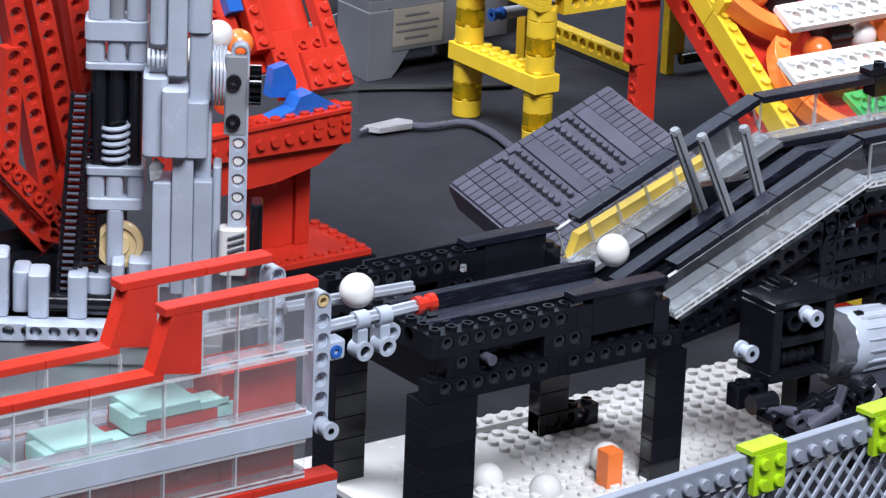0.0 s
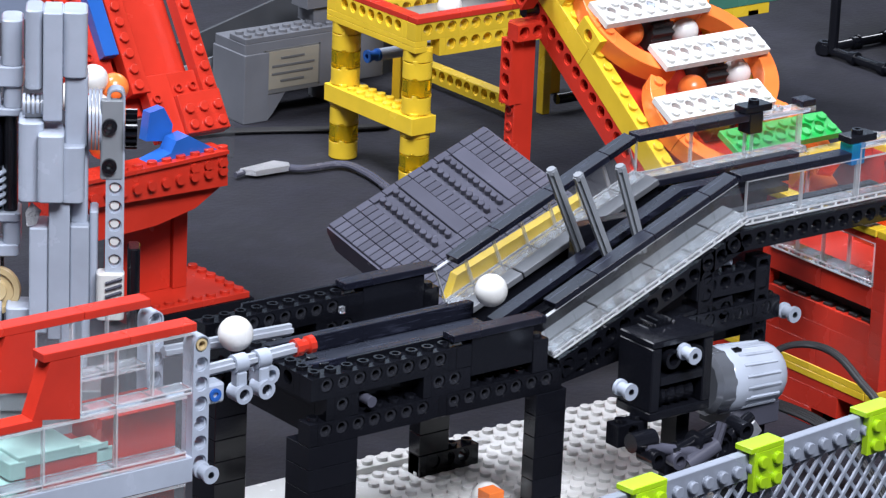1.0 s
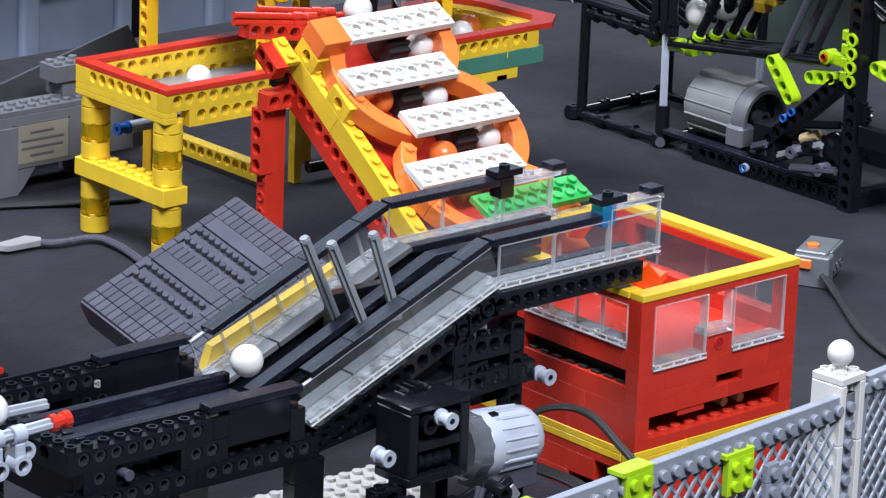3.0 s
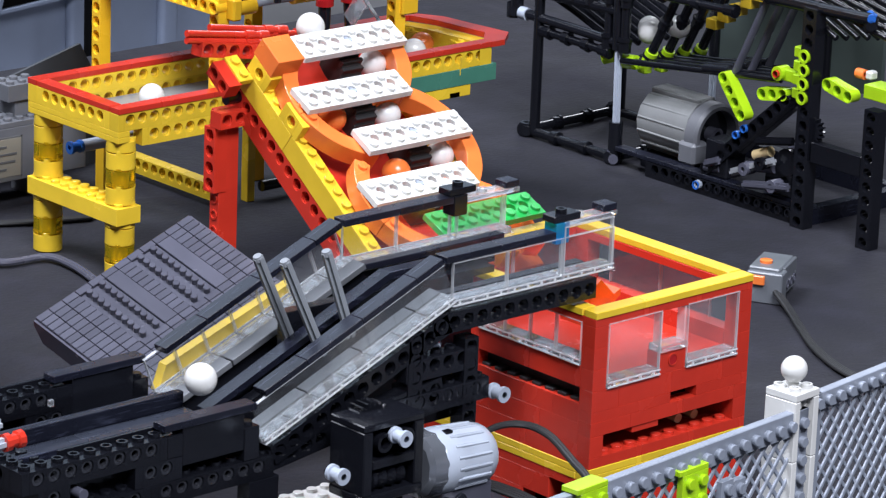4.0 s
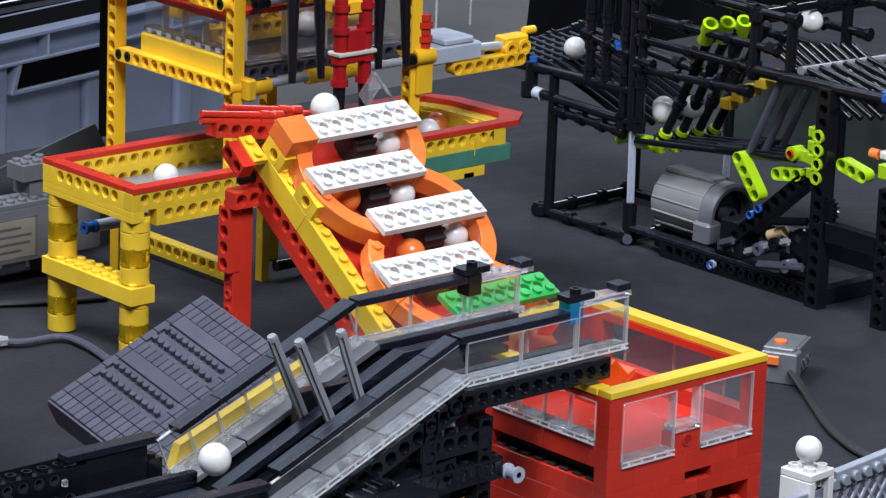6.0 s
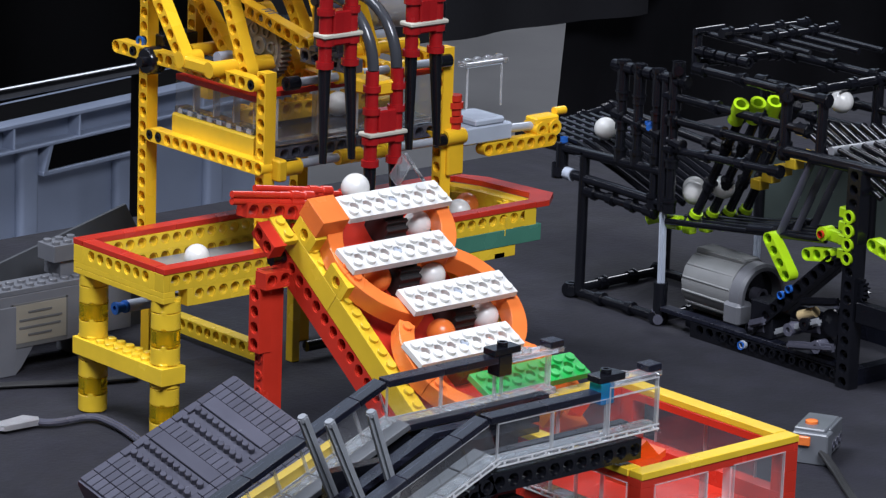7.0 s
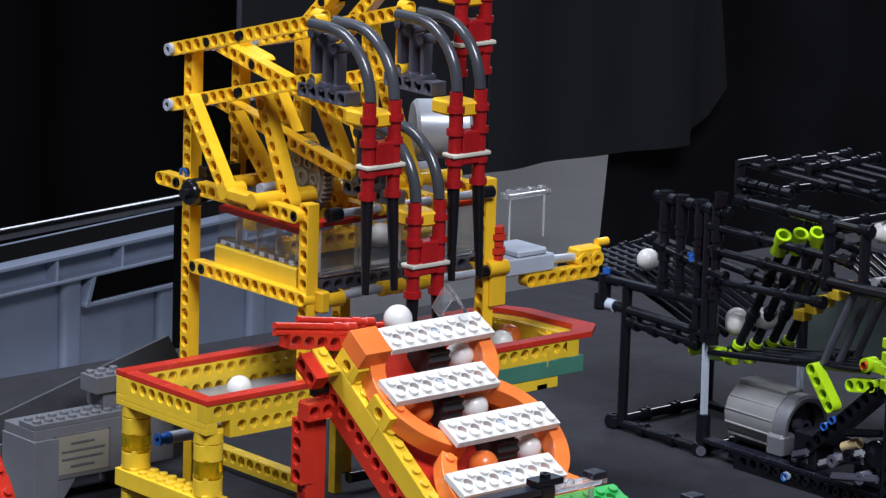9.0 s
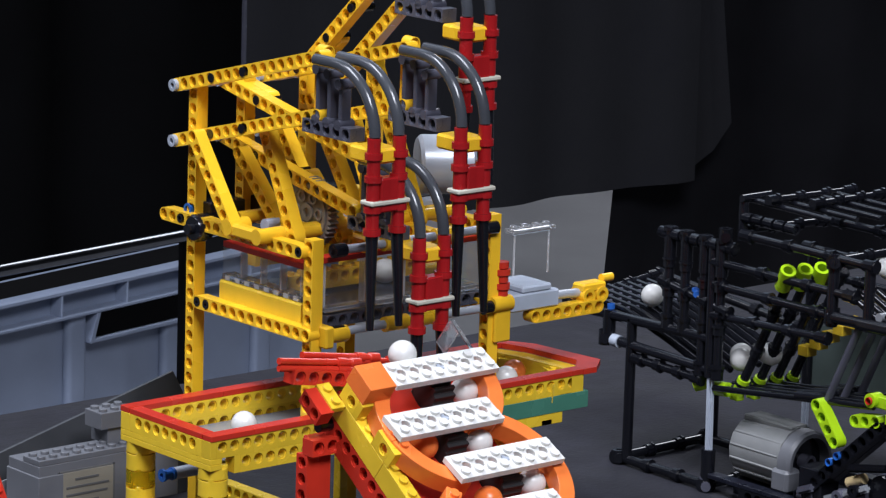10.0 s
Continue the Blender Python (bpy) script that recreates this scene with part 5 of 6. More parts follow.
chute.matrix_basis = at(18.5, 14, 88) @ at(rx=-34)


def faced(x0, x1, y, z0, z1, cols, rows, hollow=False):
    """A red brick face with studs towards the front."""
    custom("brick", lambda s: s.box(x0, x1, y, y + 8, z0, z1, 0.3), RED, chute)
    for i in range(cols):
        for j in range(rows):
            x, z = x0 + 4 + 8 * i, z0 + 4 + 8 * j
            custom("stud", lambda s: (s.tube((x, y, z), (x, y - 1.8, z), 2.4, 1.4, 12) if hollow else s.lathe((x, y, z), (0, -1, 0), ((0, 2.4), (1.8, 2.4), (2, 2.1), (2, 0)), 12)), RED, chute)


faced(-14, 10, 0, 0, 20, 3, 2)
faced(-28, -14, 3, 0, 32, 1, 3, True)
faced(-14, 2, 4, 20, 32, 2, 1, True)
faced(2, 10, 1, 20, 130, 1, 13)
faced(-36, -26, 2, 24, 130, 1, 13)
faced(-64, -40, 6, 10, 130, 2, 12, True)
custom("chute_back", lambda s: s.box(-60, 4, 14, 18, 16, 130), RED, chute)
custom("blue_strip", lambda s: s.box(-46, -38, 0, 6, 44, 130), BLU, chute)
for q, m in (((-52, 10, 124), WHI), ((-62, 14, 116), WHI), ((-42, 8, 119), ORA), ((-54, 4, 112), WHI), ((-48, -2, 108), ORA), ((-44, 14, 90), ORA)):
    ball(-215 + q[0], -105 + q[1], q[2], m, "white plastic ball in the hopper" if m is WHI else "orange plastic ball in the hopper")
brick(hop, CLR, at(26, 30, 66), 2, 2, 19, False, label="clear brick")

rig = thing("wheel_rig", "red open technic wheel rig with many holes", "toy rig", -390, -150, 0)


def red_beam(p0, p1, w=8, studs=True):
    d = (Vector(p1) - Vector(p0)).length
    n = int(d // 8)
    b = custom("beam", lambda s: s.holed(n, 4, -4.5, 4.5, -w / 2, w / 2), RED, rig, span(p0, p1))
    if studs:
        for k in range(n):
            place("stud", "side_stud_h", lambda s: s.tube((0, 0, 0), (0, -1.8, 0), 2.4, 1.4, 12), RED, b, at(8 * k + 8, -w / 2, 0))


red_beam((11, -4, 98), (-20, -4, 230), 8)
red_beam((22, -8, 96), (-2, -8, 230), 8)
red_beam((2, 4, 84), (-26, 4, 220), 10, False)
red_beam((-20, 0, 96), (-17, 0, 156), 8, False)
red_beam((-40, -4, 120), (8, -4, 66), 8)
red_beam((-40, 2, 106), (4, 2, 56), 8, False)
red_beam((0, -4, 62), (16, -4, 104), 8, False)
custom("foot", lambda s: s.box(-60, 46, 6, 40, 0, 66), BLK, rig)
custom("rig_back", lambda s: s.box(4, 40, 10, 20, 60, 240), RED, rig)
custom("dark_foot", lambda s: s.box(-60, 4, -6, 5, 0, 56), BLK, rig)


# ---- the black rod machine ----
truss = thing("rod_machine", "black rod framework ball machine with lime connectors", "toy machine")
UF, UB = 378, 455


def tr(p0, p1, r=2.6, mat=BLK, name="rod", cross=False):
    a, b = Vector(p0), Vector(p1)
    d = b - a
    if mat is BLK and 1.95 < r < 3.0 and d.length > 34:
        for f in (0.0, 0.34, 0.68, 1.0):
            e = a + d * f
            w = d.normalized() * (4.5 if f in (0.0, 1.0) else 3.0)
            custom("sleeve", lambda s: (s.rod(e - w, e + w, r + 1.0, n=10), s.rod(e + w * 0.5, e + w * 0.9, r + 1.7, n=10)), BLK, truss)
    return link(truss, mat, p0, p1, r, name, cross=cross)


def joint(p, mat=BLK, r=4.2, axis=(0, 0, 1), l=9, arm=True):
    a = Vector(axis) * (l / 2)
    c = Vector(p)
    return custom("connector", lambda s: (s.tube(c - a, c + a, r, 2.0, 12), () if arm is None else s.ball(c, r * 0.95, 12) if not arm else s.rod(c - a.orthogonal().normalized() * 6, c + a.orthogonal().normalized() * 6, r * 0.72, n=10)), mat, truss)


def rails(u, vs, z0, z1, n=1, du=0):
    for k in range(n):
        tr((u + du * k, vs[0], z0), (u + du * k, vs[1], z1))


# base square and posts
for p0, p1 in (((UF, 95, 4), (UF, 19, 4)), ((UF, 95, 4), (UB, 97, 4)), ((UB, 97, 4), (UB, 19, 4)), ((UF, 19, 4), (UB, 19, 4))):
    tr(p0, p1, 2.9)
for p in ((UF, 95, 4), (UF, 19, 4), (UB, 97, 4), (UB, 19, 4)):
    joint(p, DGR if p[1] == 19 else BLK)
tr((UF, 88, 4), (UF, 88, 92), 3.2)
tr((UF, 18, 4), (UF, 18, 26), 4.2)
tr((UF, 18, 26), (UF, 19, 70), 3.0, LGR, cross=True)
tr((UF, 20, 70), (UF, 21, 150), 3.4)
tr((UB, 92, 4), (UB, 92, 120), 3.2)
tr((UB, 14, 4), (UB, 14, 56), 3.0, LGR, cross=True)
tr((UB, 14, 56), (UB, 14, 138), 3.2)
# ball tray
tr((UF, 111, 76), (UF, 15, 74), 3.0)
tr((UF, 81, 68), (UF, 30, 67), 2.6)
tr((UF, 143, 90), (UF, 20, 93), 3.2)
tr((UF, 143, 92), (UF + 70, 143, 100), 2.6)
tr((UB, 143, 100), (UB, 20, 90), 2.8)
tr((UF, 108, 76), (UF, 108, 94), 4.0)
joint((UF, 111, 76))
link(truss, LGR, (UF, 104, 75.6), (UF, 98, 75.4), 4.0, "sleeve")
joint((UF, 143, 90))
for k in range(9):
    u = UF + 6 + 8 * k
    custom("tray_rod", lambda s: s.sweep([(u, 142, 98), (u, 100, 94), (u, 62, 83), (u, 24, 70)], 2.0, 8), BLK, truss)
custom("tray_net", lambda s: [s.rod((UF + 6, v, 97.4 - (142 - v) * 0.095), (UB - 4, v, 97.4 - (142 - v) * 0.095), 1.2, n=6) for v in (136, 128, 120, 112, 104)], DGR, truss)
joint((UF, 107, 96), BLU, 2.4, l=3, arm=None)
joint((UF + 2, 36, 118), BLU, 3, l=5)
ball(400, 94, 102.5)
# comb of uprights
for k, v in enumerate((58, 44, 28, 14)):
    tr((UF, v, 74 if k > 1 else 97), (UF, v, 150), 2.9)
    custom("sleeve", lambda s: s.tube((UF, v, 132), (UF, v, 148), 3.9, 2.6, 12), BLK, truss)
tr((UF, 62, 150), (UF, 8, 150), 2.4)
for k in range(7):
    joint((UF, 60 - 8 * k, 150), BLK, 3.8, (0, 1, 0), 6, False)
joint((UF, 12, 157))
# long rods to the high part
for z0, vs in ((140, (17, -90)), (126, (14, -100)), (160, (-6, -104))):
    for u in (UF, UB):
        tr((u, vs[0], z0), (u, vs[1], z0), 2.6)
tr((UF, 60, 120), (UF, 10, 112), 2.6)
tr((UF, 16, 108), (UF, -70, 112), 2.4)
tr((UF, -76, 120), (UF, -76, 162), 3.4)
tr((UB, -76, 60), (UB, -76, 162), 3.4)
joint((UF, -76, 158), BLK, 4.6)
joint((UF, -76, 126), BLK, 4.6)
tr((UF, -77, 158), (UB, -77, 158), 2.8)
tr((UF, -104, 124), (UF, -104, 160), 3.2)
tr((UF - 2, -76, 126), (UF - 2, -140, 128), 3.4)
# top grid
for k in range(5):
    u = 400 + 12 * k
    tr((u, 18 - 7 * k, 176 + 0.6 * k), (u, -52 - 8 * k, 175 + 0.6 * k), 1.7)
tr((396, -8, 180), (460, -8, 179), 2.0)
tr((390, 12, 178), (414, 12, 178), 2.2)
tr((410, -30, 180), (462, -30, 180), 2.0)
tr((394, 14, 152), (394, 14, 178), 3.0)
tr((398, 14, 158), (460, 14, 156), 2.2)
for k in range(5):
    joint((394, 10 - 9 * k, 166), BLK, 3.4, (0, 1, 0), 7, False)
# slanting lift rods with lime connectors
for k in range(4):
    u = UF + 8 + 11 * k
    v = 2 - 3 * k
    tr((u, v, 66), (u, v - 36, 138), 2.8)
    custom("lime_cup", lambda s: (s.tube((u, v + 3, 60), (u, v - 3, 72), 4.0, 2.6, 12), s.box(u - 3, u + 3, v - 1, v + 6, 58, 63, 0.6)), LIM, truss, label="lime green connector")
    if k < 3:
        custom("lime_cup", lambda s: s.tube((u - 4, v - 34, 134), (u - 8, v - 42, 146), 4.8, 3.0, 12), LIM, truss, label="lime green connector")
custom("lime_tail", lambda s: (s.tube((UF + 2, 34, 62), (UF + 8, 24, 66), 4.4, 2.6, 12), s.tube((UF + 4, 18, 63), (UF + 4, 8, 64), 4.4, 2.6)), LIM, truss)
custom("yellow_track", lambda s: [s.box(UF + 30, UF + 38, -30 - 9 * k, -22 - 9 * k, 88 + 6 * k, 94 + 6 * k) for k in range(5)], YEL, truss, label="yellow beams behind the rods")
custom("board", lambda s: s.prism(((40, 46), (-100, 52), (-100, 118), (-28, 104), (47, 80)), "x", 478, 481), PANEL, truss, label="dull green-grey board behind the rods")
ball(404, 20, 80)
ball(392, 8, 81)
ball(399, -9, 87)
ball(426, -74, 148)
# falling rods at the far side
for k in range(9):
    tr((UF + 2 + 9 * k, -84, 142 - 1.2 * k), (UF + 2 + 9 * k, -150, 112 - 1.2 * k), 1.9)
tr((UF - 2, -100, 126), (UF - 2, -178, 129), 3.6)
tr((UF, -112, 132), (UB, -112, 130), 2.6, MGR)
for k in range(3):
    tr((UF + 14 * k, -100, 128), (UF + 14 * k, -74, 72), 2.3, DGR)
joint((UF, -176, 126), BLK, 4.2)
joint((UF, -176, 130), BLU, 3.4, l=3)
for k in range(6):
    tr((UF + 10 * k, -118, 134), (UF + 10 * k, -200, 118), 1.7)
# low return rods
for k in range(5):
    tr((UF + 8 * k, 16, 64), (UF + 8 * k, -112, 86 - 6), 1.9)
    tr((UF + 8 * k, -52, 74), (UF + 8 * k, -72, 77), 2.8)
# axles, bushes and a small gear beside the motor
for p0, p1, m, r in (((UF - 6, -84, 20), (UF - 6, -116, 34), MGR, 2.2), ((UF - 8, -96, 16), (UF - 8, -130, 22), DGR, 2.2), ((UF - 4, -100, 42), (UF - 4, -128, 48), BLK, 2.4), ((UF - 5, -72, 24), (UF - 5, -62, 20), DGR, 2.6)):
    tr(p0, p1, r, m, "axle", True)
for v, z in ((-96, 25), (-108, 31), (-118, 20)):
    custom("bush", lambda s: s.tube((UF - 10, v, z), (UF - 2, v, z), 3.8, 1.6, 14), BLK if v == -108 else DGR, truss)
custom("small_gear", lambda s: toothed(s, (UF - 3, -142, 58), "x", 7.5, 16, 4), BLK, truss)
# side tower with the motor
for v, n in ((-138, 16), (-188, 10)):
    custom("black_beam", lambda s: s.holed(n, 4, -5, 5, -4, 4), BLK, truss, at(UF - 4, v, 0) @ at(rz=90) @ at(ry=-90))
custom("black_beam", lambda s: s.box(UF - 7, UF - 0.5, -182, -144, 40, 52, 0.5), BLK, truss)
holed_brick(truss, BLK, at(UF + 4, -140, 0) @ at(rz=90), 16)
custom("rail_top", lambda s: s.box(UF - 4, UF + 3.8, -136, 14, 9.8, 12.4), BLW, truss)
custom("cross_rail", lambda s: (s.box(UF, UB, -140, -132, 0, 9.6), s.box(UB, UB + 8, -140, 18, 0, 9.6)), BLW, truss)
for k in range(12):
    custom("pin_hole", lambda s: s.tube((UF - 5, -128 + 8 * k, 5.8), (UF - 3, -128 + 8 * k, 5.8), 2.6, 1.8, 10), LGR if k == 9 else BLK, truss)
joint((UF - 4, -55, 5), BLU, 2.6, (1, 0, 0), 3, None)
beam(truss, BLK, span((UF, -60, 16), (UF, -122, 72)), 11)
beam(truss, BLK, span((UF + 8, -60, 16), (UF + 8, -122, 72)), 11)
for v, z in ((-84, 42), (-90, 47)):
    joint((UF - 4, v, z), BLU, 2.4, (1, 0, 0), 3, None)
beam(truss, LIM, span((UF - 4, -74, 74), (UF - 4, -92, 52)), 4, "lime green beam")
for k in range(4):
    custom("lime_ring", lambda s: (s.tube((UF - 9, -136, 76 + 8 * k), (UF + 1, -136, 76 + 8 * k), 4.0, 2.5, 14), s.box(UF - 4, UF + 2, -134, -124, 73 + 8 * k, 79 + 8 * k, 0.6)), LIM, truss, label="lime green ring connector")
custom("lime_joint", lambda s: (s.tube((UF - 6, -114, 85), (UF + 2, -114, 85), 4.2, 2.4), s.box(UF - 3, UF + 2, -128, -114, 81, 88, 0.6)), LIM, truss)
joint((UF - 6, -114, 85), RED, 2.2, (1, 0, 0), 3, None)
beam(truss, LIM, span((UF, -101, 70), (UF, -118, 73)), 3)
beam(truss, LIM, span((UF, -150, 86), (UF, -168, 82)), 3)
custom("lime_brick", lambda s: (s.box(UF - 2, UF + 12, -210, -176, 84, 92, 0.4)), LIM, truss)
custom("orange_end", lambda s: s.tube((UF + 8, -162, 94), (UF + 8, -168, 94), 3.0, 1.6), ORA, truss)
custom("white_end", lambda s: s.box(UF + 6, UF + 12, -174, -169, 92, 97, 1), WHI, truss)
for p0, p1, m in (((UF, -96, 32), (UF, -108, 37), TAN), ((UF, -70, 18), (UF, -58, 16), DGR), ((UF, -90, 24), (UF, -112, 28), DGR), ((UF + 5, -120, 40), (UF + 5, -134, 52), DGR)):
    tr(p0, p1, 3.2, m, "axle")
custom("gear_block", lambda s: s.box(UF - 2, UF + 14, -76, -58, 12.5, 34, 0.8), BLK, truss)
custom("gear_block", lambda s: (s.box(UF, UF + 16, -126, -104, 12.5, 30, 0.8), s.lathe((UF - 2, -122, 34), (1, 0, 0), ((0, 0), (0, 8), (8, 8), (8, 0)), 16)), BLK, truss)
motor = thing("cable_motor", "grey ribbed toy motor with dark face", "toy motor", UF + 24, -30, -5.5)
custom("motor_body", lambda s: (s.lathe((0, 38, 33), (0, -1, 0.02), ((0, 0), (0, 17), (1.5, 18.6), (42, 19.2), (42, 0)), 14), s.box(-7, 7, -3, 37, 50, 53.4, 0.8)), MOTW, motor, label="mid grey ribbed motor body")
cap = custom("motor_face", lambda s: (s.lathe((0, -4.2, 33), (0, -1, 0), ((0, 19.5), (7, 19.2), (9, 17.6), (9, 15.4), (1, 15), (1, 0)), 32), s.box(-21, -8, -14, 0, 17, 31, 2.0)), BOXM, motor, label="darker grey motor face")
custom("recess", lambda s: s.lathe((0, -5.4, 33), (0, -1, 0), ((0, 14.9), (0.6, 14.9), (0.6, 0)), 24), BLK, cap)
custom("axle_socket", lambda s: (s.tube((0, -5, 33), (0, -13, 33), 4.6, 2.6, 18), s.box(-14, 2, -12, -6, 19, 25, 0.8)), DGR, cap)
for i in range(14):
    a = (i + 0.5) * math.pi / 7
    custom("rib", lambda s: s.rod((18.2 * math.cos(a), 36, 33 + 18.2 * math.sin(a)), (18.8 * math.cos(a), -3, 33 + 18.8 * math.sin(a)), 0.9, n=6), MOTW, motor)
# Added support, coloured black to merge with the dark under the motor.
custom("motor_foot", lambda s: s.box(-14, 14, -10, 36, 5.6, 15), BLK, motor)

# ---- the yellow claw crane ----
crane = thing("claw_crane", "yellow beam crane with red claws and clear box", "toy crane")
CU0, CU1, CVF, CVB = 71, 197, 11, 115


def cb(p0, p1, l=None, mat=YE2):
    n = l or round((Vector(p1) - Vector(p0)).length / 8) + 1
    return beam(crane, mat, span(p0, p1), n)


def upright(u, v, z0, z1, mat=YE2):
    """Stacked upright beams with holes towards the side, and a plain broad face."""
    n = round((z1 - z0) / 8)
    custom("upright", lambda s: s.holed(n, 4, -3.7, 3.7, -3.7, 3.7), mat, crane, at(u - 3.7, v, z0) @ at(rz=90) @ at(ry=-90))


for u, v, z0, z1 in ((CU0, CVF, 79, 187), (CU0, CVB, 74, 258), (CU1, CVF, 79, 187), (104, CVB, 184, 262), (148, CVB, 184, 266), (180, CVB, 74, 190), (CU1, CVB, 184, 262)):
    upright(u, v, z0, z1)
    if z0 == 74:
        custom("foot", lambda s: s.box(u - 4, u + 4, v - 4, v + 4, 0, 73.8, 0.4), YE2, crane)
# side beams along v, holes to the side
for u in (CU0 - 7.8, CU1 - 7.8):
    m = at(u, 135, 184) @ at(rz=-90)
    beam(crane, YE2, m, 16)
    beam(crane, YE2, at(u + 2, 106, 139) @ at(rz=-90), 13)
for u in (108, 154):
    beam(crane, YE2, at(u, 111, 182) @ at(rz=-90), 13)
for u in (CU0 - 8,):
    for v in (105,):
        custom("knob", lambda s: (s.lathe((u - 6, v, 181), (1, 0, 0), ((0, 0), (0, 6.6), (2, 7.8), (9, 7.8), (10, 6), (10, 0)), 20), s.rod((u - 10, v, 181), (u - 4, v, 181), 3)), BLK, crane, label="black knob")
custom("blue_pin", lambda s: s.tube((CU0 - 8, 118, 189), (CU0 + 2, 118, 189), 3.4, 2.0), BLU, crane)
for u in (CU0, 104, 150):
    custom("black_block", lambda s: s.box(u - 2, u + 22, 104, 116, 183, 194, 0.6), BLK, crane)
for v, z in ((CVB, 172), (CVB, 156), (CVB, 148), (CVB, 132), (CVB, 212), (CVF, 163), (CVF, 147), (CVF, 91)):
    custom("black_pin", lambda s: s.tube((CU0 - 4.0, v, z), (CU0, v, z), 2.5, 1.2, 12), BLK, crane)
for v, z in ((106, 139), (98, 139), (120, 184), (15, 184)):
    custom("black_pin", lambda s: s.tube((CU0 - 11.7 + (2 if z < 150 else 0), v, z), (CU0 - 8, v, z), 2.5, 1.2, 12), BLK, crane)
# long grey rods with yellow bushes along the front
for z in (184, 139):
    link(crane, SIL, (CU0 + 6, CVF - 4, z), (CU1 - 4, CVF - 4, z), 2.4, "axle")
    for u in ((112, 148) if z > 150 else (114, 138)):
        custom("yellow_bush", lambda s: (s.lathe((u, CVF - 4, z), (1, 0, 0), ((0, 2.4), (0, 4.2), (7, 4.2), (7.4, 3.4), (8.6, 3.4), (9, 4.2), (16, 4.2), (16, 2.4)), 14)), YE2, crane)
    custom("black_bush", lambda s: s.rod((CU0 + 6, CVF - 4, z), (CU0 + 14, CVF - 4, z), 3.8), BLK, crane)
    custom("black_bush", lambda s: s.rod((CU1 - 12, CVF - 4, z), (CU1 - 4, CVF - 4, z), 3.8), BLK, crane)
custom("yellow_elbow", lambda s: (s.rod((CU0 + 2, CVF - 4, 138), (CU0 + 16, CVF - 4, 138), 4.6), s.box(CU0 - 2, CU0 + 4, CVF - 10, CVF + 4, 132, 144, 1)), YE2, crane)
custom("yellow_elbow", lambda s: (s.rod((CU1 - 6, CVF - 4, 140), (CU1 + 8, CVF - 4, 140), 4.6), s.box(CU1 - 4, CU1 + 8, CVF - 6, CVF + 4, 118, 144, 1)), YE2, crane)
# the ball box
custom("box_floor", lambda s: s.box(CU0 + 10, CU1 - 2, 24, 94, 146, 149.2), DGR, crane, label="dark grey box floor")
custom("front_plate", lambda s: s.holed(14, 0, -3.2, 3.2, -4, 4), DGR, crane, at(CU0 + 12, 18, 143.4))
for k in range(4):
    a = CU0 + 8 + 28 * k
    w = custom("box_panel", lambda s: s.box(a, a + 27.8, 17, 18.2, 150.8, 174.4, 0.1), CLR, crane, label="clear box panel")
    custom("edge", lambda s: s.box(a, a + 1.4, 16.6, 21, 150.8, 174.4, 0.1), CLE, w)
    custom("foot", lambda s: s.box(a, a + 27.8, 15, 22.8, 148, 150.6, 0.2), CLF, w)
custom("box_rim", lambda s: (s.box(CU0 + 6, CU1 - 4, 15, 23, 175.5, 178.7)), RED, crane, label="smooth red box rim")
custom("box_rim", lambda s: (s.box(CU0 - 1, CU0 + 7, 22, 94, 171.6, 174.8)), RED, crane, label="smooth red box rim")
for k in range(4):
    v = 24 + 17.5 * k
    w = custom("box_panel", lambda s: s.box(CU0 - 1, CU0 + 0.2, v, v + 17.3, 157, 171.4, 0.1), CLR, crane, label="clear box panel")
    custom("edge", lambda s: s.box(CU0 - 1.3, CU0 + 3, v, v + 1.2, 157, 171.4, 0.1), CLE, w)
clear_foot = custom("clear_foot", lambda s: s.box(CU0 - 1.4, CU0 + 7, 24, 94, 153.4, 156.6, 0.2), CLF, crane)
for k in range(8):
    custom("lug", lambda s: s.box(CU0 - 2.2, CU0 - 1.5, 26 + 8.6 * k, 30 + 8.6 * k, 153.6, 156.2, 0.2), CLE, clear_foot)
custom("yellow_slope", lambda s: s.prism(((CU0 - 3, 141), (CU0 + 8, 141), (CU0 + 8, 153.2), (CU0 - 2, 153.2), (CU0 - 3, 152)), "y", 22, 94), YEL, crane, label="plain yellow slope brick")
holed_brick(crane, YE2, at(CU0 + 12, 52, 151), 12)
holed_brick(crane, YE2, at(CU0 + 14, 84, 160), 10)
custom("end_block", lambda s: s.box(CU1 - 26, CU1 - 12, 40, 50, 152, 158, 1), YE2, crane)
ball(150, 50, 156.4)
# gear, crank parts and motor
custom("gear_wheel", lambda s: toothed(s, (97, 50, 196), "x", 19.5, 40, 6), GEARM, crane, label="dull tan-grey forty-tooth gear")
custom("gear_rim", lambda s: (s.tube((93, 50, 196), (101, 50, 196), 16, 13.5, 32), s.tube((92.5, 50, 196), (101.5, 50, 196), 5, 2.4), [s.tube((92.8, 50 + 9.5 * math.cos(a), 196 + 9.5 * math.sin(a)), (94, 50 + 9.5 * math.cos(a), 196 + 9.5 * math.sin(a)), 3.4, 2.2, 12) for a in [i * math.pi / 3 for i in range(6)]]), GEARM, crane)
for v in (40, 64, 88):
    link(crane, YE2 if v != 64 else LGR, (CU0 + 4, v, 188), (CU1, v, 188), 3.6, "cross_tube")
custom("grey_motor", lambda s: (s.lathe((200, 84, 206), (0.85, -0.5, 0), ((0, 0), (0, 15), (2, 17), (30, 17), (32, 15), (32, 0)), 28)), SIL, crane, label="silver-grey motor")


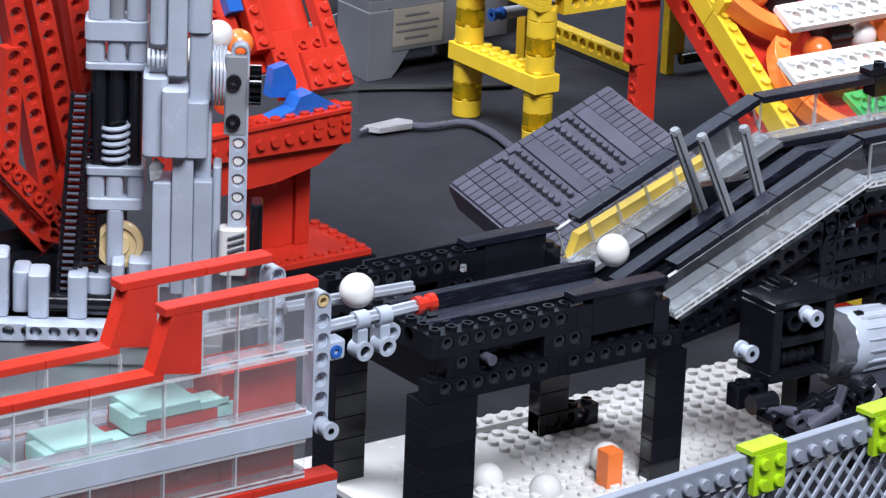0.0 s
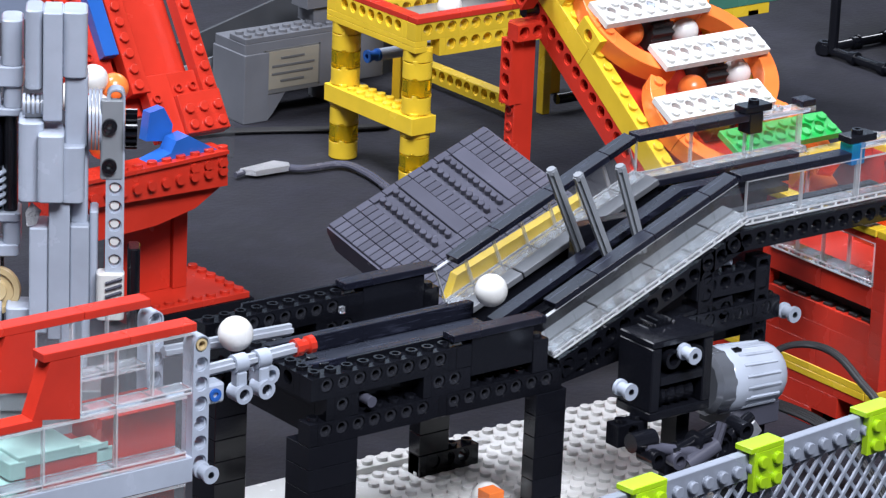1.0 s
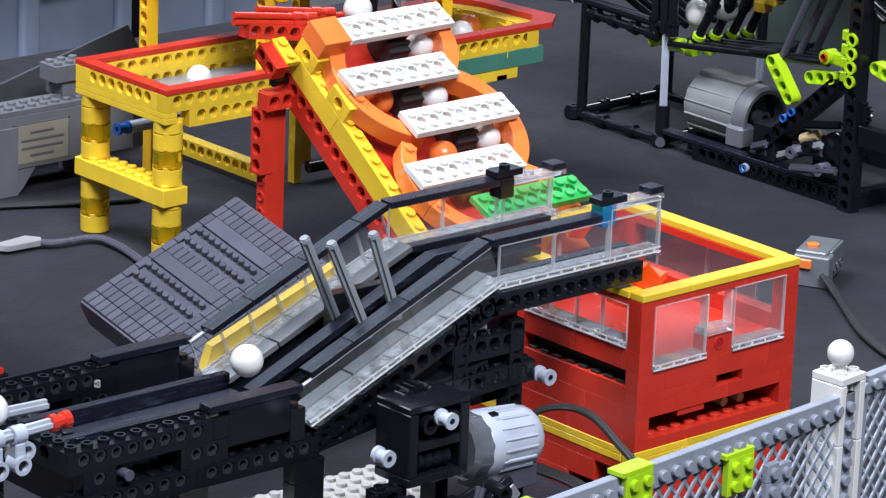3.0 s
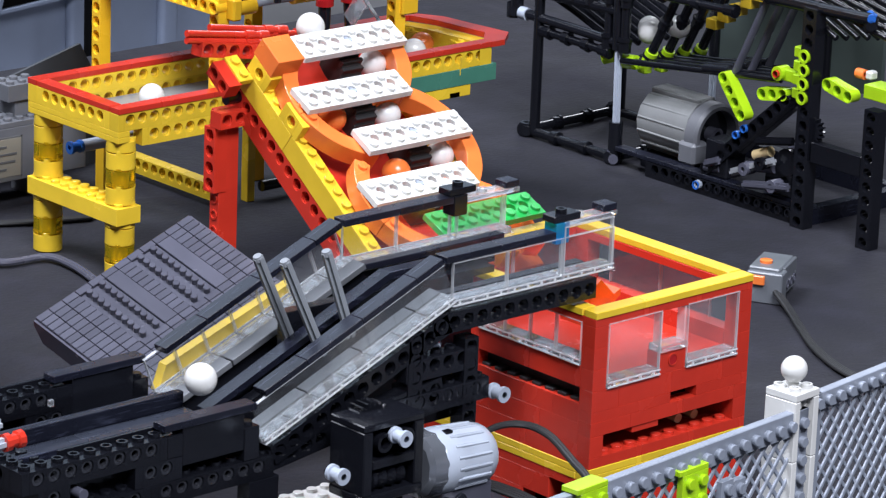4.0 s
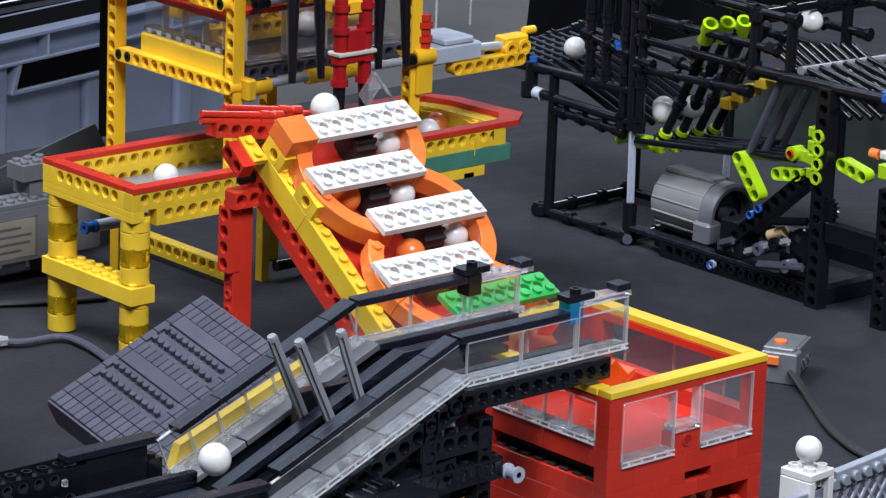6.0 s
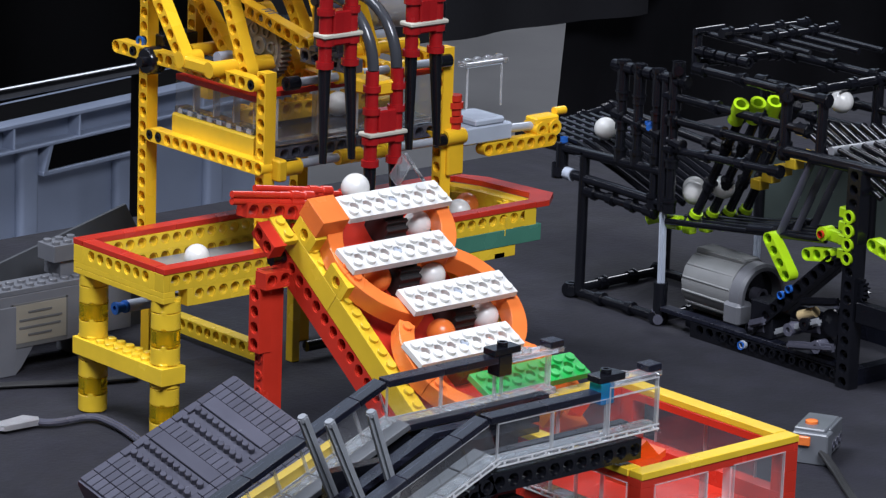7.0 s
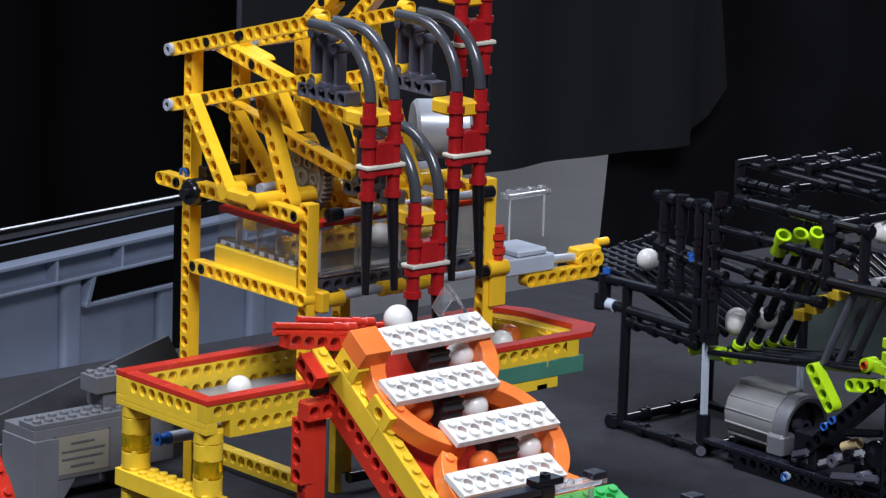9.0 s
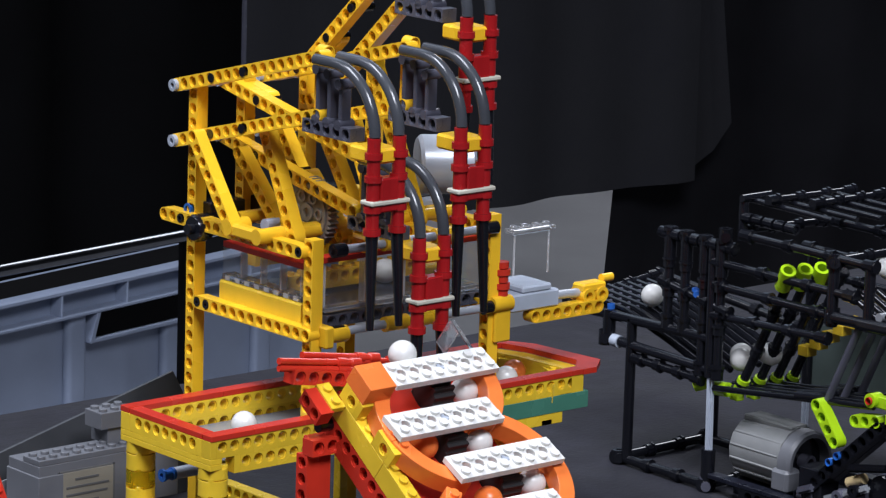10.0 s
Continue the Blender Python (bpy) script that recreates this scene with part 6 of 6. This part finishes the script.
def leg(p0, p1):
    """A plain driving leg with holes to the side."""
    n = round((Vector(p1) - Vector(p0)).length / 8) + 1
    return beam(crane, YE2, span(p0, p1), n, name="leg")


def claw(u, theta):
    """One arm: two parallel beams from the back post, curved grey tubes, a red claw with black fingers."""
    c, sn = math.cos(radians(theta)), math.sin(radians(theta))
    L = 124
    a0, b0 = Vector((u, 127, 257.5)), Vector((u, 127, 226.5))
    d = Vector((0, -c, sn)) * L
    cb(a0, a0 + d)
    cb(b0, b0 + d)
    cb(a0 + Vector((7.6, 0, 0)), a0 + Vector((7.6, 0, 0)) + d * 0.27, 5)
    for q in (a0, b0):
        custom("grey_pin", lambda s: s.tube(q + Vector((-6, 0, 0)), q + Vector((8, 0, 0)), 3.4, 1.6), LGR, crane)
        for f in (0.27, 0.5):
            custom("black_pin", lambda s: s.rod(q + d * f + Vector((-4.2, 0, 0)), q + d * f + Vector((12, 0, 0)), 2.6), BLK, crane)
    # driving legs down to the crank
    leg(b0 + d * 0.22 + Vector((-8, 0, 0)), (u - 8, 68, 190))
    leg(b0 + d * 0.55 + Vector((9, 0, 0)), (u + 9, 34, 188))
    custom("elbow", lambda s: (s.rod((u - 12, 68, 189), (u + 2, 68, 189), 4.6, n=16), s.box(u - 11.6, u - 4.6, 44, 70, 184.4, 191.6, 1.4), s.rod((u - 12, 42, 188), (u + 13, 42, 188), 4.4, n=16)), YE2, crane)
    h = a0 + d
    cb(h + Vector((7.8, 4, 2)), b0 + d + Vector((7.8, 4, -2)))
    for k in range(3):
        y = h.y - 4 - 9.5 * k
        custom("grey_strut", lambda s: (s.box(u - 3.4, u + 3.4, y - 1.5, y + 1.5, h.z - 34, h.z - 3 - 1.4 * k * k, 0.5), s.rod((u - 5, y, h.z - 32), (u + 5, y, h.z - 32), 2.8, n=12), s.rod((u - 5, y, h.z - 5 - 1.4 * k * k), (u + 5, y, h.z - 5 - 1.4 * k * k), 2.8, n=12)), DGR, crane)
    custom("grey_strut", lambda s: s.holed(5, 0, -3.6, 3.6, -5, 5), DGR, crane, at(u, h.y + 2, h.z - 36) @ at(rz=-90))
    for k in (-8, 8):
        pts = [(u + k, h.y - 8, h.z + 1)] + [(u + k, h.y - 24 - 34 * math.sin(t), h.z - 34 + 35 * math.cos(t)) for t in [i * math.pi / 2 / 12 * 1.06 for i in range(13)]]
        custom("curved_tube", lambda s: s.sweep(pts, 3.1, 12), TUB, crane, label="curved dark grey tube")
    e = Vector((u, h.y - 58, h.z - 38))
    custom("yellow_block", lambda s: s.box(u - 9, u + 9, e.y - 1, e.y + 20, e.z - 9, e.z - 1, 1.2), YE2, crane)
    for k in (-8.5, 8.5):
        red = custom("claw_half", lambda s: (s.rod((u + k, e.y, e.z - 46), (u + k, e.y, e.z + 5), 3.6, n=14), [s.rod((u + k, e.y, e.z - z), (u + k, e.y, e.z - z + 3.4), 4.8) for z in (6, 18, 34, 46)], s.box(u + k * 0.3 - 3.4, u + k * 0.3 + 3.4, e.y - 4, e.y + 4, e.z - 34, e.z - 16, 0.8)), DRD, crane, label="dark red claw body")
        custom("finger", lambda s: (s.rod((u + k, e.y, e.z - 46), (u + k * 1.15, e.y - 2, e.z - 96), 3.4, 2.0, 12)), BLK, red, label="tapered black finger")
    custom("rubber_band", lambda s: s.box(u - 13, u + 13, e.y - 5.2, e.y + 5.2, e.z - 30, e.z - 27.6, 0.6), PAP, crane, label="pale rubber band")


claw(64, 15)
claw(95, -11)
claw(123, 15)
claw(150, 43)
# outlet arm towards the rod machine
link(crane, SIL, (206, CVF, 140), (276, CVF, 137), 2.6, "axle")
custom("outlet", lambda s: (s.box(204, 240, 4, 22, 134, 144, 1.0), s.box(212, 234, 4, 30, 144, 148, 1.0)), LGR, crane, label="light grey outlet block")
for k in range(6):
    custom("red_bush", lambda s: s.rod((200, CVF - 2, 140 + 4 * k), (200, CVF - 2, 143.4 + 4 * k), 5 - (k % 2)), RED, crane)
beam(crane, YE2, at(222, CVF - 4, 130), 7)
custom("yellow_end", lambda s: (s.tube((264, CVF - 6, 136), (264, CVF + 6, 136), 4.6, 2.5), s.tube((274, CVF - 6, 136), (274, CVF + 6, 136), 4.6, 2.5), s.box(260, 278, CVF - 5, CVF + 5, 138, 143, 1), s.rod((278, CVF, 144), (286, CVF, 144), 2.4)), YE2, crane)
custom("clear_flag", lambda s: (s.box(225, 257, 28, 36, 171.6, 174.6, 0.3), [s.stud(229 + 8 * k, 32, 174.6) for k in range(4)]), CLS, crane, label="small clear plate on thin clear posts")
for u in (227, 253):
    custom("clear_post", lambda s: s.box(u, u + 0.8, 29, 30.4, 147, 171.6, 0.2), CLE, crane)

# ---- behind the display ----


def crate(u, v, z_top, rz):
    c = thing("storage_crate", "blue-grey plastic storage crate with ribs and grip", "crate", u, v, z_top, rz=rz)
    L, H = 800, 480
    custom("front_wall", lambda s: s.box(0, L, 6, 14, -H, -4, 1), CRATE, c)
    custom("back_wall", lambda s: s.box(0, L, 92, 100, -H, -10, 1), CRATE, c)
    for x in (0, L - 8):
        custom("side_wall", lambda s: s.box(x, x + 8, 14.2, 91.8, -H, -10, 1), CRATE, c)
    custom("black_content", lambda s: s.box(9, L - 9, 15, 91, -H + 8, -8, 4), DRAPE, c, label="black cloth packed inside")
    custom("rim", lambda s: s.box(-8, L + 8, -12, 8, -5, 0, 1), CRATE, c)
    custom("rim", lambda s: s.box(-8, L + 8, -12, 6, -32, -28, 1), CRATE, c)
    for k in range(7):
        custom("rib", lambda s: s.box(-8 + 100 * k + 20, -5 + 100 * k + 20, -11, 6, -30, -3, 0.8), CRATE, c)
    for k in range(5):
        custom("rib", lambda s: s.pad(150 * k + 30, 150 * k + 58, -5, 8, -H, -33, 5.5), CRATE, c)
    # Solid black block paints the shade inside the grip; the wall stays whole.
    custom("grip", lambda s: s.prism(((372, -33), (530, -33), (530, -58), (362, -58)), "y", -9, 5.9), DRAPE, c, label="black block painting the shade of a grip opening")
    custom("grip_edge", lambda s: (s.prism(((366, -32), (371, -32), (361, -62), (356, -62)), "y", -12, 6), s.box(356, 536, -12, 6, -64, -59, 1)), CRATE, c)


crate(757, 1617, -281, 11)
tube = tagged(custom("chrome_tube", lambda s: s.rod((-300, -42, 0), (500, 70, 0), 6.5, n=32), STE, None, at(1000, 1500, -199)), "long shiny chrome tube in front of drapes", "tube")
tagged(custom("tube_stand", lambda s: (s.box(1115, 1124, 1519, 1530, -760, -206), s.box(740, 760, 1455, 1475, -760, -206), s.box(740, 1124, 1490, 1522, -752, -740)), DRAPE), "plain black stand holding the chrome tube", "stand")

# ---- grey motor box with a paper label, and a dark sloping board ----
box = thing("motor_box", "grey brick motor box with a paper label", "toy box", -13, 149, 0)
custom("body", lambda s: (s.box(0, 96, 0, 30, 15, 46, 0.4), s.prism(((16, 15), (28, 15), (20, 4), (16, 0)), "y", 0, 30), s.box(-0.8, 16, -1, 31, 0, 40, 0.4), s.box(66, 84, -1, 31, 0, 12, 0.4)), BOXM, box)
plate(box, BOXM, at(0, 0, 46), 8, 2)
brick(box, BOXM, at(52, 8, 49.2), 3, 2, 9.6, True)
brick(box, BOXM, at(46, 6, 58.8), 3, 2, 9.6, True)
custom("plug", lambda s: (s.box(66, 88, 6, 22, 50, 66, 1), s.rod((70, 5, 66), (84, 5, 66), 3)), MGR, box)
lab = custom("label", lambda s: s.box(14, 50, -0.7, 0, 18, 40, 0.1), LABELM, box, None, "small paper label with dark border")
custom("border", lambda s: (s.box(13, 51, -0.5, 0.1, 40, 41, 0.05), s.box(13, 51, -0.5, 0.1, 15.4, 18, 0.05), s.box(12.4, 13.9, -0.5, 0.1, 17, 41, 0.05), s.box(50.1, 51.4, -0.5, 0.1, 17, 41, 0.05)), INK, lab)
for k, (a, b) in enumerate(((24, 40), (18, 47), (18, 46), (24, 40))):
    custom("text_bar", lambda s: s.box(a, b, -1.1, -0.6, 35 - 4.4 * k, 36.2 - 4.4 * k, 0.05), INK, lab)
board = thing("sloping_board", "dark grey plastic sloping board", "board", 0, 0, 0)
custom("panel", lambda s: s.prism(((-60, 30), (112, 74), (124, 52), (124, 0), (-60, 0)), "y", 194, 196), BOARD, board)
custom("panel", lambda s: s.prism(((-60, 22), (-8, 30), (-8, 0), (-60, 0)), "y", 185.6, 187), MGR, board)

# ---- plug box with its cable, loose cables ----
plug = thing("plug_box", "grey toy plug box with orange button", "plug box", 255, -231, 0, rz=28)
plug.scale = (0.86, 0.86, 0.86)
custom("body", lambda s: (s.box(4, 38, 0, 20, 4, 22, 0.8), s.box(0, 12, -3, 20, 0, 20, 0.8)), PLUG, plug)
custom("side", lambda s: (s.box(12, 40, -1.5, 0.5, 3, 21, 0.5)), PLUG, plug)
for k in range(3):
    custom("socket", lambda s: s.tube((18 + 8 * k, -2.4, 9), (18 + 8 * k, -1, 9), 3.0, 2.0, 12), DGR, plug)
custom("button", lambda s: s.lathe((16, 12, 22), (0, 0, 1), ((0, 4), (1.6, 4), (2, 3), (2, 0)), 16), ORA, plug, label="orange button")
custom("button", lambda s: s.box(-2, 4, 8, 16, 12, 18, 0.6), ORA, plug)


def smooth(points, n=8):
    """A smooth run through points."""
    ps = [Vector(p) for p in points]
    ps = [ps[0]] + ps + [ps[-1]]
    out = []
    for i in range(1, len(ps) - 2):
        for k in range(n):
            t = k / n
            a, b, c, d = ps[i - 1:i + 3]
            out.append(0.5 * (2 * b + (c - a) * t + (2 * a - 5 * b + 4 * c - d) * t * t + (3 * b - a - 3 * c + d) * t ** 3))
    return out + [ps[-2]]


def cable(name, label, points, r=1.1, lanes=1, mat=RUB):
    ob = custom(name, lambda s: [s.sweep([p + Vector((1.6 * r * k, 0.9 * r * k, 0)) for p in smooth(points)], r, 8) for k in range(lanes)], mat)
    return tagged(ob, label, "cable")


cable("ribbon_cable", "flat black ribbon cable lying on felt", ((253, -231, 8), (246, -248, 3), (231, -270, 2), (211, -300, 2), (197, -333, 2), (199, -354, 2), (230, -380, 2), (300, -400, 2)), 1.1, 4)
cable("ribbon_cable", "flat black ribbon cable lying on felt", ((-60, 140, 2), (-35, 136, 2), (-10, 126, 2), (18, 112, 2), (50, 100, 2)), 1.2, 3)
cable("grey_cable", "grey cable curving over the felt", ((-75, 66, 3), (-52, 70, 3), (-39, 57, 3), (-16, 53, 3), (-13, 36, 3), (-18, 10, 3), (-30, -30, 3), (-50, -80, 3)), 1.6, 2, DGR)
cable("motor_cable", "thin black cable curving before the house", ((-140, -412, 56), (-118, -410, 62), (-104, -414, 62), (-100, -426, 60), (-100, -441, 53), (-102, -456, 46), (-108, -470, 30), (-112, -490, 2)), 1.3, 2)
cable("motor_cable", "thin black cable behind the motor", ((-150, -408, 50), (-128, -412, 40), (-108, -425, 30), (-104, -450, 20), (-110, -480, 3)), 1.2, 4)
paper = tagged(custom("wrapped_tag", lambda s: s.prism(((-70, 69), (-65, 61), (-44, 60), (-41, 65), (-46, 72)), "z", 2.0, 5.0), FOIL), "crumpled pale tag round the grey cable", "tag")
